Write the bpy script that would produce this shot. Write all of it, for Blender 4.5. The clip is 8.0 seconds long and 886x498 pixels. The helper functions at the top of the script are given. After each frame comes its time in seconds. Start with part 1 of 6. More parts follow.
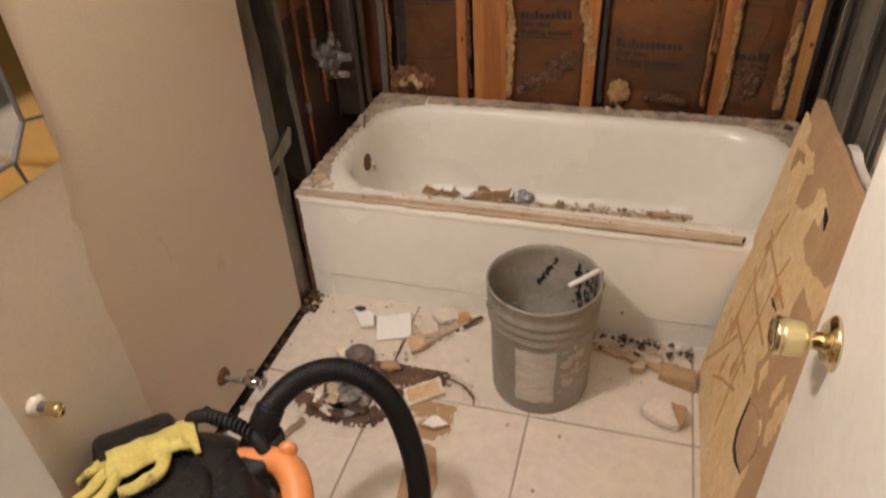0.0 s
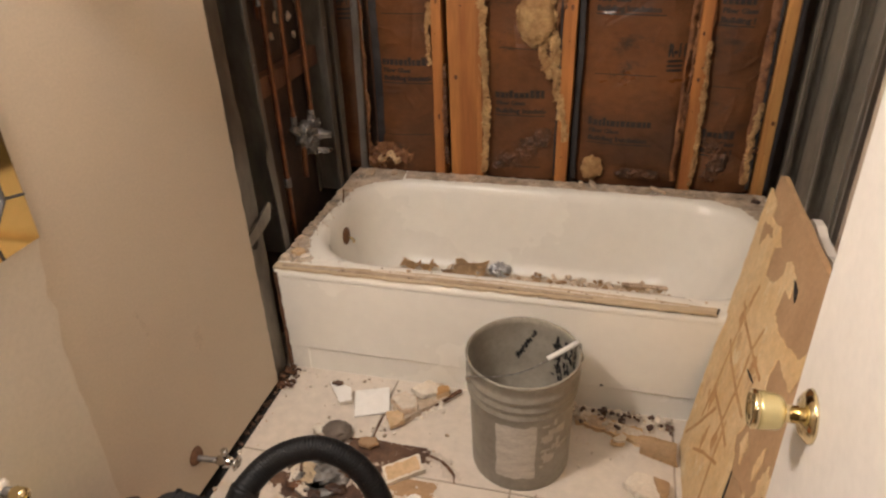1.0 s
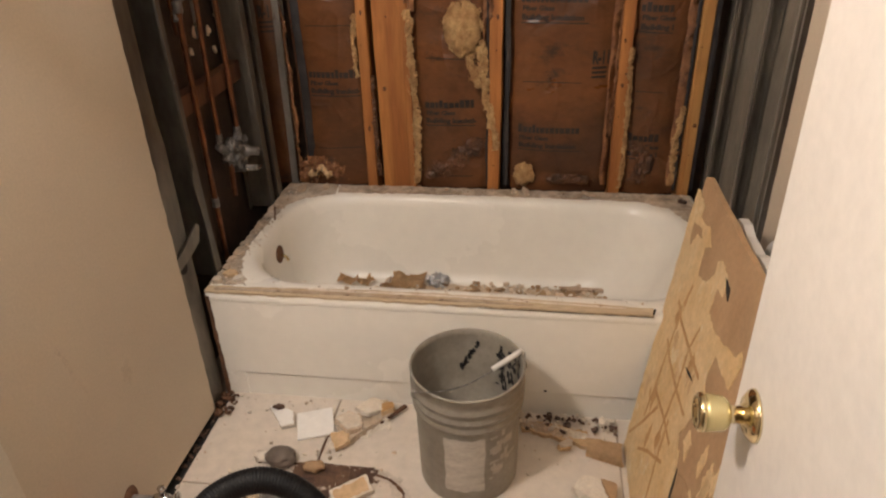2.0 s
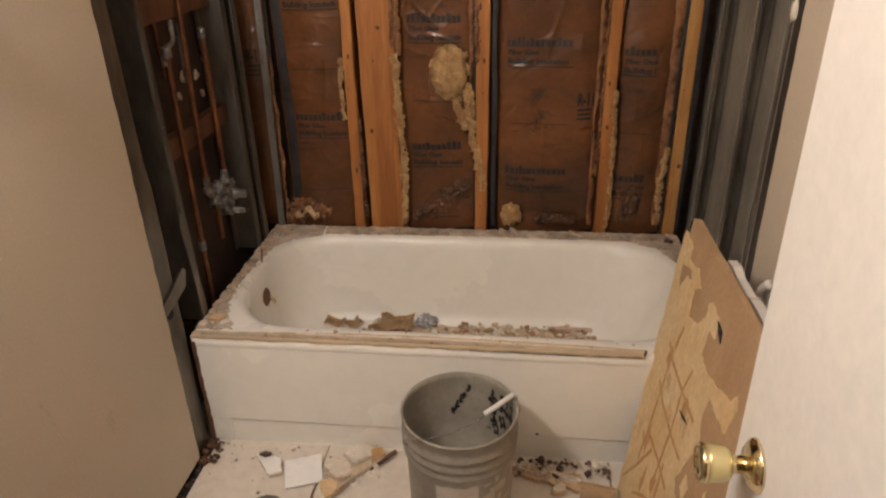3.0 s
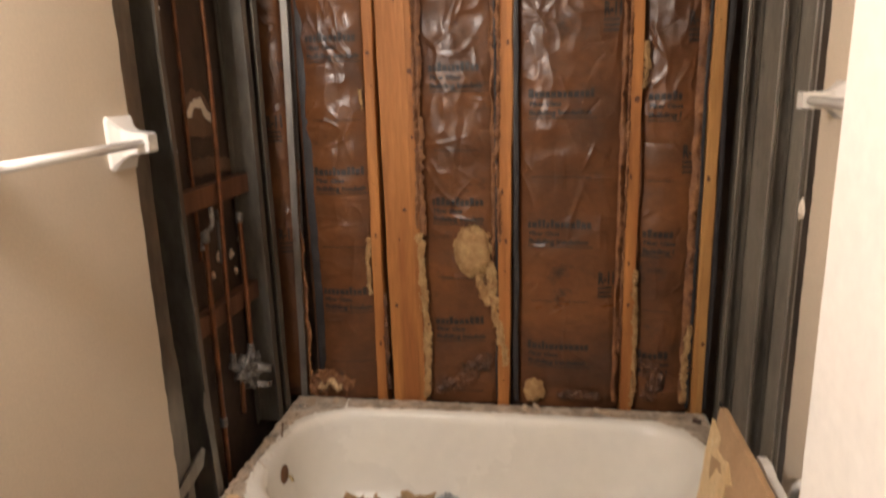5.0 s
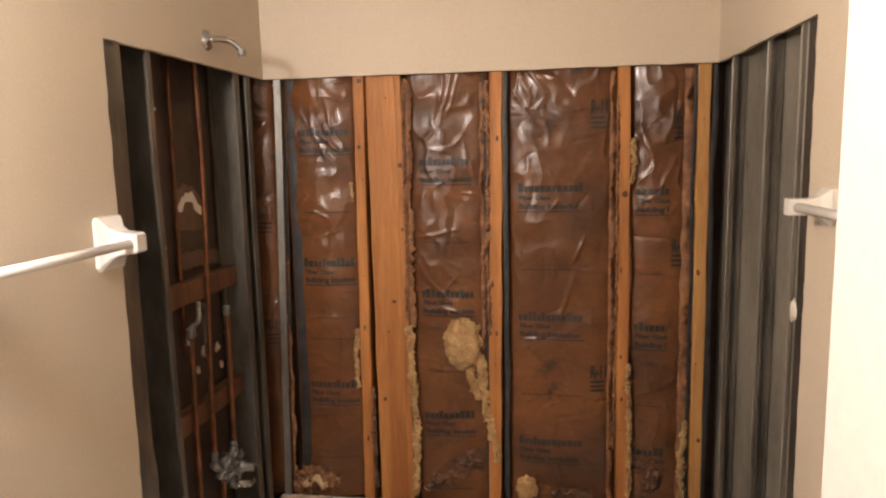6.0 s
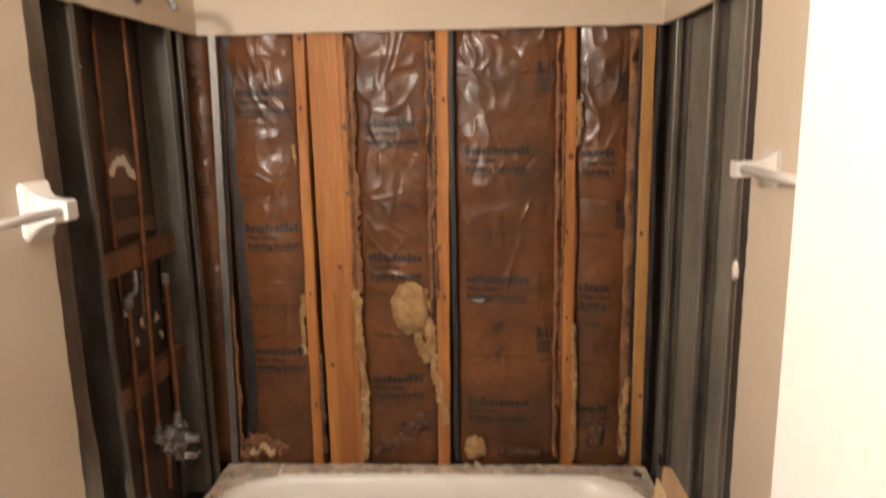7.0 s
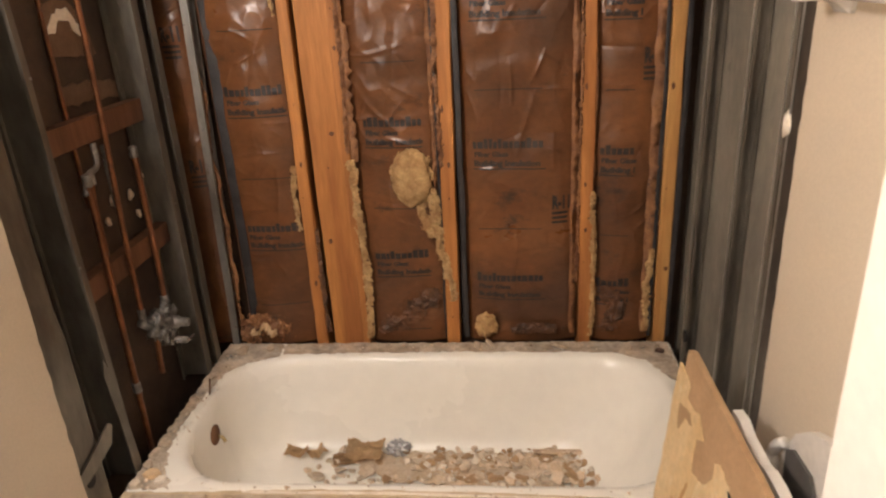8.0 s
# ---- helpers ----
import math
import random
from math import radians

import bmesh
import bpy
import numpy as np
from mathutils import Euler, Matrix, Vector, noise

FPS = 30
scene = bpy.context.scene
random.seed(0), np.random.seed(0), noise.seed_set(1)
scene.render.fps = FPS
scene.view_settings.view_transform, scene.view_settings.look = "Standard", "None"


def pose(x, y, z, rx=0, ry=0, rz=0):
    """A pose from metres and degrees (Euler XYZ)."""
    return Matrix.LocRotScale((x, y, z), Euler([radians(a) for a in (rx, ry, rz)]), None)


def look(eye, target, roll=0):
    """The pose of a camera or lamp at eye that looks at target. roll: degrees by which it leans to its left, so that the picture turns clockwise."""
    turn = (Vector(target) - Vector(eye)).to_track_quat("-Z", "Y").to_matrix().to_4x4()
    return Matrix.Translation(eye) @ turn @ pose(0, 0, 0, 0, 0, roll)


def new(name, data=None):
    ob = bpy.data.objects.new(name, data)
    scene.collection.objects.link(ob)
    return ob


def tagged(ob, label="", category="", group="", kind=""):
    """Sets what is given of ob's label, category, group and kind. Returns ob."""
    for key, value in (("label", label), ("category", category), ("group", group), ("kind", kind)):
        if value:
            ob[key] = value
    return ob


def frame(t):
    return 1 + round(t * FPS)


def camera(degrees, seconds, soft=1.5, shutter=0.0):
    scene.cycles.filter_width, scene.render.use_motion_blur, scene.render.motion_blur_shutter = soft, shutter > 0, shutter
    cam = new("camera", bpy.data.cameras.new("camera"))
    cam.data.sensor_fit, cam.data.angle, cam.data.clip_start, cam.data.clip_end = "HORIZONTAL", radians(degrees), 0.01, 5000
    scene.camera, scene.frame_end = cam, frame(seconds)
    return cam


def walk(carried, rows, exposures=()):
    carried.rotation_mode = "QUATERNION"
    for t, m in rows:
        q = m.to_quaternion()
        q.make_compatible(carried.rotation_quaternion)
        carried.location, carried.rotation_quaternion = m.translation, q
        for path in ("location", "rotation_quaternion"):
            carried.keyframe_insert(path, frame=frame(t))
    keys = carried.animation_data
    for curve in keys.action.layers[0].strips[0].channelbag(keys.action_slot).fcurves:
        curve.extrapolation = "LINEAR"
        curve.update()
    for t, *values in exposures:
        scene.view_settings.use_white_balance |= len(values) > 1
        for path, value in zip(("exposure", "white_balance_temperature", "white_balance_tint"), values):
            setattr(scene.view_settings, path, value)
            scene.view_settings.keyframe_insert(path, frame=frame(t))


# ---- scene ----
import functools

cam = camera(65.4, 8.0, soft=2.2, shutter=0.5)
PATH = [
    (0, (0.966, -1.598, 1.453), (0.473, -0.051, 0.285), -3.3),
    (0.5, (0.963, -1.61, 1.47), (0.475, 0.025, 0.425), -2.3),
    (1, (0.964, -1.604, 1.467), (0.513, 0.068, 0.467), -2.2),
    (1.5, (0.954, -1.585, 1.468), (0.629, 0.115, 0.465), -2.0),
    (1.7, (0.95, -1.583, 1.47), (0.666, 0.125, 0.469), -1.7),
    (2.8, (0.933, -1.57, 1.473), (0.692, 0.191, 0.556), -1.9),
    (3, (0.926, -1.568, 1.487), (0.708, 0.205, 0.588), -1.5),
    (3.5, (0.942, -1.571, 1.489), (0.681, 0.213, 0.624), -2.0),
    (4, (0.946, -1.576, 1.497), (0.674, 0.234, 0.691), -2.0),
    (4.5, (0.945, -1.567, 1.549), (0.653, 0.291, 0.87), -2.1),
    (5, (0.942, -1.563, 1.578), (0.638, 0.352, 1.087), -1.6),
    (5.2, (0.951, -1.56, 1.594), (0.626, 0.371, 1.187), -1.5),
    (6.3, (0.918, -1.532, 1.636), (0.684, 0.435, 1.363), -1.4),
    (6.5, (0.908, -1.529, 1.639), (0.706, 0.441, 1.363), -1.5),
    (7, (0.908, -1.516, 1.631), (0.808, 0.444, 1.244), -1.1),
    (7.2, (0.925, -1.46, 1.594), (0.836, 0.469, 1.075), -1.1),
    (7.5, (0.933, -1.403, 1.559), (0.828, 0.479, 0.892), -0.3),
    (8, (0.966, -1.284, 1.568), (0.783, 0.561, 0.818), -3.2),
]
walk(cam, [(t, look(eye, target, roll)) for t, eye, target, roll in PATH],
     [(0, 0.0), (0.7, 0.06), (1.5, 0.01), (3, -0.22), (4.5, -0.14), (5.2, 0.08), (6.5, 0.22), (7.5, 0.2), (8, 0.34)])

# ---- light ----
world = bpy.data.worlds.new("world")
world.use_nodes = True
world.node_tree.nodes["Background"].inputs[0].default_value = (1.0, 0.85, 0.7, 1)
world.node_tree.nodes["Background"].inputs[1].default_value = 0.02
scene.world = world


def area_lamp(name, eye, target, w, h, watts, colour):
    d = bpy.data.lights.new(name, "AREA")
    d.shape, d.size, d.size_y, d.energy, d.color = "RECTANGLE", w, h, watts, colour
    ob = new(name, d)
    ob.matrix_world = look(eye, target)
    return ob


# the bar of bulbs over the wash stand, and an added unseen fill lamp
bulb = bpy.data.lights.new("vanity_lamp", "POINT")
bulb.energy, bulb.shadow_soft_size, bulb.color = 49, 0.08, (1.0, 0.945, 0.925)
new("vanity_lamp", bulb).location = (0.09, -1.12, 2.00)
# Fill added under the hallway ceiling; no lamp is known there.
area_lamp("hall_lamp", (0.90, -2.05, 2.36), (0.88, -1.0, 0.9), 0.5, 0.5, 6.0, (1.0, 0.94, 0.91))


# ---- materials ----
def node(nt, kind, **inputs):
    n = nt.nodes.new(kind)
    for k, v in inputs.items():
        n.inputs[k.replace("_", " ")].default_value = v
    return n


def surface(name, c1, c2=None, rough=0.6, metal=0.0, patch=4.0, grain=60.0, contrast=0.5, bump=0.15, depth=0.002,
            stretch=(1, 1, 1), c3=None, spots=0.62, spot_scale=14.0, coat=0.0, island=0.0, rough_var=0.15, spec=0.5):
    """A worn surface: two colours in patches, a fine grain, spots of a third colour and a fine relief."""
    m = bpy.data.materials.new(name)
    m.use_nodes = True
    nt = m.node_tree
    b = nt.nodes["Principled BSDF"]
    link = nt.links.new
    c2 = c2 or tuple(v * 0.8 for v in c1)
    tc = nt.nodes.new("ShaderNodeTexCoord")
    mp = nt.nodes.new("ShaderNodeMapping")
    mp.inputs["Scale"].default_value = stretch
    oi = nt.nodes.new("ShaderNodeObjectInfo")
    off = nt.nodes.new("ShaderNodeVectorMath")
    off.operation = "MULTIPLY_ADD"
    off.inputs[1].default_value = (1, 1, 1)
    sh = nt.nodes.new("ShaderNodeMath")
    sh.operation = "MULTIPLY"
    sh.inputs[1].default_value = 9.0
    link(oi.outputs["Random"], sh.inputs[0])
    link(tc.outputs["Object"], off.inputs[0])
    link(sh.outputs[0], off.inputs[2])
    link(off.outputs[0], mp.inputs["Vector"])
    big = node(nt, "ShaderNodeTexNoise", Scale=patch, Detail=5.0, Roughness=0.6)
    fine = node(nt, "ShaderNodeTexNoise", Scale=grain, Detail=6.0, Roughness=0.65)
    link(mp.outputs[0], big.inputs["Vector"])
    link(mp.outputs[0], fine.inputs["Vector"])
    ramp = nt.nodes.new("ShaderNodeMapRange")
    ramp.inputs["From Min"].default_value, ramp.inputs["From Max"].default_value = 0.5 - 0.25 / max(contrast, 0.01) * 0.5, 0.5 + 0.25 / max(contrast, 0.01) * 0.5
    link(big.outputs["Fac"], ramp.inputs["Value"])
    mix = nt.nodes.new("ShaderNodeMix")
    mix.data_type = "RGBA"
    mix.inputs[6].default_value, mix.inputs[7].default_value = (*c1, 1), (*c2, 1)
    link(ramp.outputs[0], mix.inputs[0])
    colour = mix.outputs[2]
    if c3:
        sp = node(nt, "ShaderNodeTexNoise", Scale=spot_scale, Detail=8.0, Roughness=0.7)
        link(mp.outputs[0], sp.inputs["Vector"])
        r3 = nt.nodes.new("ShaderNodeMapRange")
        r3.inputs["From Min"].default_value, r3.inputs["From Max"].default_value = spots, spots + 0.08
        link(sp.outputs["Fac"], r3.inputs["Value"])
        m3 = nt.nodes.new("ShaderNodeMix")
        m3.data_type = "RGBA"
        m3.inputs[7].default_value = (*c3, 1)
        link(r3.outputs[0], m3.inputs[0])
        link(colour, m3.inputs[6])
        colour = m3.outputs[2]
    hsv = nt.nodes.new("ShaderNodeHueSaturation")
    val = nt.nodes.new("ShaderNodeMapRange")
    val.inputs["From Min"].default_value, val.inputs["From Max"].default_value = 0.3, 0.7
    val.inputs["To Min"].default_value, val.inputs["To Max"].default_value = 1 - 0.16 * contrast, 1 + 0.16 * contrast
    link(fine.outputs["Fac"], val.inputs["Value"])
    last = val.outputs[0]
    if island:
        geo = nt.nodes.new("ShaderNodeNewGeometry")
        iv = nt.nodes.new("ShaderNodeMapRange")
        iv.inputs["To Min"].default_value, iv.inputs["To Max"].default_value = 1 - island, 1 + island
        link(geo.outputs["Random Per Island"], iv.inputs["Value"])
        mu = nt.nodes.new("ShaderNodeMath")
        mu.operation = "MULTIPLY"
        link(last, mu.inputs[0])
        link(iv.outputs[0], mu.inputs[1])
        last = mu.outputs[0]
    link(last, hsv.inputs["Value"])
    link(colour, hsv.inputs["Color"])
    link(hsv.outputs[0], b.inputs["Base Color"])
    rr = nt.nodes.new("ShaderNodeMapRange")
    rr.inputs["To Min"].default_value, rr.inputs["To Max"].default_value = max(0.03, rough - rough_var), min(1, rough + rough_var)
    link(big.outputs["Fac"], rr.inputs["Value"])
    link(rr.outputs[0], b.inputs["Roughness"])
    b.inputs["Metallic"].default_value = metal
    b.inputs["Specular IOR Level"].default_value = spec
    if coat:
        b.inputs["Coat Weight"].default_value, b.inputs["Coat Roughness"].default_value = coat, 0.12
    if bump:
        bp = node(nt, "ShaderNodeBump", Strength=bump, Distance=depth)
        link(fine.outputs["Fac"], bp.inputs["Height"])
        link(bp.outputs[0], b.inputs["Normal"])
    return m


def timber(name, c1, c2):
    """Sawn softwood: rings drawn out along z, dark grain and pale streaks."""
    return surface(name, c1, c2, rough=0.62, patch=9.0, grain=70.0, contrast=1.0, bump=0.35, stretch=(1.6, 1.6, 0.13), c3=tuple(v * 0.4 for v in c2),
                   spots=0.665, spot_scale=7.0)


def add_crinkle(m):
    """Sharp little folds of a stiff film, laid over a material's relief."""
    nt = m.node_tree
    b = nt.nodes["Principled BSDF"]
    tc = nt.nodes.new("ShaderNodeTexCoord")
    before = b.inputs["Normal"].links[0].from_socket
    for scale, strength, dist, turn in ((4.5, 0.30, 0.020, 0.5), (13.0, 0.18, 0.008, -0.6)):
        mp = nt.nodes.new("ShaderNodeMapping")
        mp.inputs["Rotation"].default_value = (0, turn, 0)
        mp.inputs["Scale"].default_value = (1.0, 1.0, 0.62)
        nt.links.new(tc.outputs["Object"], mp.inputs["Vector"])
        rid = node(nt, "ShaderNodeTexNoise", Scale=scale, Detail=1.5, Roughness=0.45, Distortion=0.6)
        rid.noise_type = "RIDGED_MULTIFRACTAL"
        rid.inputs["Offset"].default_value = 0.9
        nt.links.new(mp.outputs[0], rid.inputs["Vector"])
        bp = node(nt, "ShaderNodeBump", Strength=strength, Distance=dist)
        nt.links.new(rid.outputs["Fac"], bp.inputs["Height"])
        nt.links.new(before, bp.inputs["Normal"])
        before = bp.outputs[0]
    nt.links.new(before, b.inputs["Normal"])


def add_gaps(m, scale, lo, hi):
    """Wears a thin layer away in patches."""
    nt = m.node_tree
    tc = nt.nodes.new("ShaderNodeTexCoord")
    nz = node(nt, "ShaderNodeTexNoise", Scale=scale, Detail=6.0, Roughness=0.65)
    nt.links.new(tc.outputs["Object"], nz.inputs["Vector"])
    mr = nt.nodes.new("ShaderNodeMapRange")
    mr.inputs["From Min"].default_value, mr.inputs["From Max"].default_value = lo, hi
    nt.links.new(nz.outputs["Fac"], mr.inputs["Value"])
    nt.links.new(mr.outputs[0], nt.nodes["Principled BSDF"].inputs["Alpha"])


PAINT = surface("beige_wall_paint", (0.62, 0.525, 0.41), (0.585, 0.49, 0.375), rough=0.62, patch=1.6, grain=160, contrast=0.35, bump=0.25, depth=0.0012, rough_var=0.06)
BARE = surface("bare_plaster", (0.68, 0.61, 0.51), (0.65, 0.575, 0.475), rough=0.8, patch=2.5, grain=120, contrast=0.3, bump=0.06)
CEILING = surface("ceiling_paint", (0.72, 0.68, 0.62), rough=0.9, patch=2.0, grain=90, contrast=0.2)
WHITE = surface("white_door_paint", (0.78, 0.74, 0.69), (0.755, 0.71, 0.65), rough=0.42, patch=1.5, grain=40, contrast=0.3, bump=0.05, depth=0.001, rough_var=0.05)
ENAMEL = surface("tub_enamel", (0.90, 0.865, 0.79), (0.885, 0.845, 0.76), rough=0.27, patch=1.6, grain=18, contrast=0.16, bump=0.0, coat=0.0, rough_var=0.03, c3=(0.66, 0.57, 0.46), spots=0.77, spot_scale=11.0)
TILE = surface("floor_tile_glaze", (0.715, 0.64, 0.55), (0.66, 0.575, 0.485), rough=0.38, patch=3.0, grain=35, contrast=0.5, bump=0.08, c3=(0.50, 0.40, 0.31), spots=0.66, spot_scale=6.0)
GROUT = surface("grout", (0.46, 0.38, 0.30), (0.34, 0.27, 0.20), rough=0.95, patch=12, grain=150, contrast=0.8)
HALL = surface("hall_floor", (0.40, 0.33, 0.25), rough=0.9, patch=5, grain=90, contrast=0.5)
STUD = timber("orange_softwood", (0.50, 0.208, 0.054), (0.31, 0.110, 0.027))
KNOT = surface("wood_knot", (0.15, 0.055, 0.018), (0.08, 0.03, 0.012), rough=0.6, patch=60, grain=160, contrast=0.9, bump=0.3)
STUD_PALE = timber("pale_softwood", (0.53, 0.285, 0.095), (0.42, 0.19, 0.055))
BLOCKING = timber("dark_softwood", (0.185, 0.080, 0.038), (0.11, 0.046, 0.022))
STEEL = surface("galvanised_steel", (0.225, 0.198, 0.160), (0.105, 0.092, 0.074), rough=0.42, metal=0.55, patch=9, grain=50, contrast=0.8, bump=0.12, c3=(0.13, 0.10, 0.07), spots=0.62, stretch=(1, 1, 0.35))
BRIGHT_STEEL = surface("bright_steel", (0.56, 0.53, 0.48), (0.34, 0.315, 0.28), rough=0.36, metal=0.75, patch=12, grain=60, contrast=0.9, bump=0.1, c3=(0.18, 0.11, 0.06), spots=0.62, stretch=(1, 1, 0.3))
KRAFT = surface("kraft_facing", (0.185, 0.072, 0.026), (0.082, 0.033, 0.014), rough=0.33, patch=2.4, grain=30, contrast=0.9, bump=0.2, depth=0.003, coat=0.14, c3=(0.050, 0.027, 0.019), spots=0.60, spot_scale=3.0, stretch=(1, 1, 1.6))
add_crinkle(KRAFT)
KRAFT_PLAIN = surface("kraft_paper", (0.47, 0.305, 0.17), (0.39, 0.24, 0.125), rough=0.8, patch=7, grain=80, contrast=0.6, bump=0.3)
TAR = surface("asphalt_flange", (0.045, 0.040, 0.040), (0.022, 0.020, 0.020), rough=0.5, patch=14, grain=60, contrast=0.8, bump=0.5, depth=0.004)
INK = surface("print_ink", (0.022, 0.019, 0.019), (0.045, 0.030, 0.024), rough=0.55, patch=30, grain=90, contrast=0.8, bump=0)
WOOL = surface("glass_wool", (0.60, 0.385, 0.175), (0.40, 0.22, 0.09), rough=1.0, patch=22, grain=120, contrast=1.0, bump=1.0, depth=0.01, c3=(0.20, 0.10, 0.04), spots=0.62, spot_scale=26)
# Both browns are darkened for the unlit cavity; its shade is in them.
BOARD_BACK = surface("wallboard_back_in_shade", (0.085, 0.050, 0.030), (0.040, 0.024, 0.016), rough=0.9, patch=4, grain=70, contrast=0.8, c3=(0.17, 0.115, 0.08), spots=0.69, spot_scale=5)
DIM_PAPER = surface("dim_kraft_paper", (0.20, 0.115, 0.065), (0.13, 0.072, 0.04), rough=0.85, patch=9, grain=80, contrast=0.8, bump=0.3)
JAMB = surface("dark_brown_steel", (0.085, 0.068, 0.054), (0.045, 0.036, 0.028), rough=0.6, metal=0.3, patch=12, grain=60, contrast=0.8, bump=0.2, stretch=(1, 1, 0.3))
SHAFT = surface("shaft_liner", (0.235, 0.207, 0.165), (0.140, 0.122, 0.097), rough=0.85, patch=5, grain=70, contrast=0.9, bump=0.4, stretch=(1, 1, 0.4), c3=(0.09, 0.077, 0.06), spots=0.62, spot_scale=6)
COPPER = surface("old_copper", (0.27, 0.110, 0.048), (0.15, 0.064, 0.031), rough=0.45, metal=0.7, patch=18, grain=60, contrast=0.9, c3=(0.12, 0.08, 0.055), spots=0.60)
LIME = surface("limed_metal", (0.34, 0.32, 0.30), (0.16, 0.145, 0.13), rough=0.5, metal=0.55, patch=30, grain=120, contrast=1.0, bump=0.6, depth=0.003, c3=(0.60, 0.57, 0.52), spots=0.58, spot_scale=40)
CHROME = surface("chrome", (0.62, 0.60, 0.58), rough=0.16, metal=1.0, patch=6, grain=40, contrast=0.2, bump=0, rough_var=0.06)
BRASS = surface("polished_brass", (0.80, 0.68, 0.43), (0.72, 0.58, 0.33), rough=0.13, metal=1.0, patch=12, grain=60, contrast=0.4, bump=0.03, rough_var=0.06)
IVORY = surface("brass_sleeve", (0.76, 0.66, 0.36), (0.70, 0.58, 0.28), rough=0.22, metal=0.65, patch=12, grain=60, contrast=0.3, bump=0.02)
RUST = surface("rusted_metal", (0.20, 0.095, 0.045), (0.10, 0.05, 0.03), rough=0.85, metal=0.2, patch=25, grain=140, contrast=1.0, bump=0.7)
WHITE_GLAZE = surface("white_tile_glaze", (0.88, 0.86, 0.82), (0.85, 0.82, 0.77), rough=0.3, patch=8, grain=40, contrast=0.3, bump=0.03, rough_var=0.08)
CERAMIC = surface("white_ceramic", (0.80, 0.76, 0.71), rough=0.18, patch=4, grain=30, contrast=0.15, bump=0, coat=0.3, rough_var=0.05)
PAIL = surface("grey_plastic", (0.325, 0.290, 0.236), (0.240, 0.213, 0.172), rough=0.48, patch=7, grain=50, contrast=0.8, bump=0.15, c3=(0.44, 0.405, 0.345), spots=0.66, spot_scale=14)
LABEL = surface("worn_paper_label", (0.56, 0.51, 0.44), (0.46, 0.41, 0.35), rough=0.85, patch=20, grain=90, contrast=0.8, bump=0.2, c3=(0.33, 0.30, 0.26), spots=0.64, spot_scale=22, stretch=(1, 1, 3))
BLACK = surface("black_plastic", (0.014, 0.0135, 0.0135), (0.022, 0.021, 0.020), rough=0.6, spec=0.3, patch=9, grain=80, contrast=0.8, bump=0.1, c3=(0.07, 0.063, 0.056), spots=0.70, spot_scale=12)
HOSE_BLACK = surface("black_hose_plastic", (0.0075, 0.007, 0.007), (0.012, 0.011, 0.011), rough=0.5, spec=0.22, patch=9, grain=80, contrast=0.8, bump=0.1, c3=(0.10, 0.092, 0.085), spots=0.73, spot_scale=60)
GLOSS_BLACK = surface("dusty_glossy_black", (0.012, 0.0115, 0.0115), (0.018, 0.017, 0.016), rough=0.27, spec=0.45, patch=7, grain=60, contrast=0.8, bump=0.06, c3=(0.09, 0.082, 0.075), spots=0.66, spot_scale=20, rough_var=0.14)
ORANGE = surface("orange_plastic", (0.80, 0.30, 0.10), (0.72, 0.25, 0.08), rough=0.45, patch=6, grain=60, contrast=0.4, bump=0.08)
GLOVE = surface("yellow_leather", (0.66, 0.55, 0.17), (0.52, 0.42, 0.11), rough=0.85, patch=18, grain=140, contrast=0.8, bump=0.5, c3=(0.17, 0.13, 0.07), spots=0.60, spot_scale=16)
GYPSUM = surface("gypsum", (0.78, 0.71, 0.61), (0.67, 0.575, 0.46), rough=0.9, patch=18, grain=120, contrast=0.8, bump=0.5, island=0.12)
MORTAR = surface("mortar_residue", (0.50, 0.365, 0.25), (0.60, 0.49, 0.375), rough=0.95, patch=16, grain=90, contrast=1.0, bump=0.8, depth=0.003, c3=(0.22, 0.14, 0.09), spots=0.57, spot_scale=24, island=0.3)
GLUE = surface("amber_adhesive", (0.52, 0.28, 0.10), (0.43, 0.21, 0.07), rough=0.55, patch=9, grain=60, contrast=0.8, bump=0.3, c3=(0.58, 0.40, 0.20), spots=0.56, spot_scale=10)
RUBBLE = surface("mortar_rubble", (0.60, 0.455, 0.315), (0.66, 0.55, 0.425), rough=0.95, patch=16, grain=90, contrast=1.0, bump=0.7, depth=0.003, c3=(0.30, 0.19, 0.12), spots=0.62, spot_scale=24, island=0.16)
TAN = surface("tan_board_paper", (0.66, 0.47, 0.28), (0.56, 0.37, 0.20), rough=0.85, patch=14, grain=80, contrast=0.8, bump=0.4)
FOIL = surface("crumpled_foil", (0.66, 0.66, 0.67), (0.50, 0.50, 0.52), rough=0.33, metal=0.75, patch=30, grain=90, contrast=0.7, bump=0.5, depth=0.004)
RIM_DIRT = surface("rim_dirt", (0.61, 0.475, 0.345), (0.71, 0.60, 0.48), rough=0.85, patch=12, grain=90, contrast=1.0, bump=0.5, c3=(0.30, 0.195, 0.125), spots=0.60, spot_scale=20)
OLD_GLUE = surface("pale_adhesive", (0.60, 0.48, 0.33), (0.50, 0.38, 0.24), rough=0.8, patch=14, grain=90, contrast=0.9, bump=0.5, c3=(0.34, 0.23, 0.14), spots=0.60, spot_scale=18, stretch=(0.3, 1, 1))
BACKING = surface("ochre_board_face", (0.72, 0.545, 0.32), (0.64, 0.44, 0.215), rough=0.7, patch=7, grain=60, contrast=0.8, bump=0.25, c3=(0.72, 0.60, 0.40), spots=0.57, spot_scale=8)
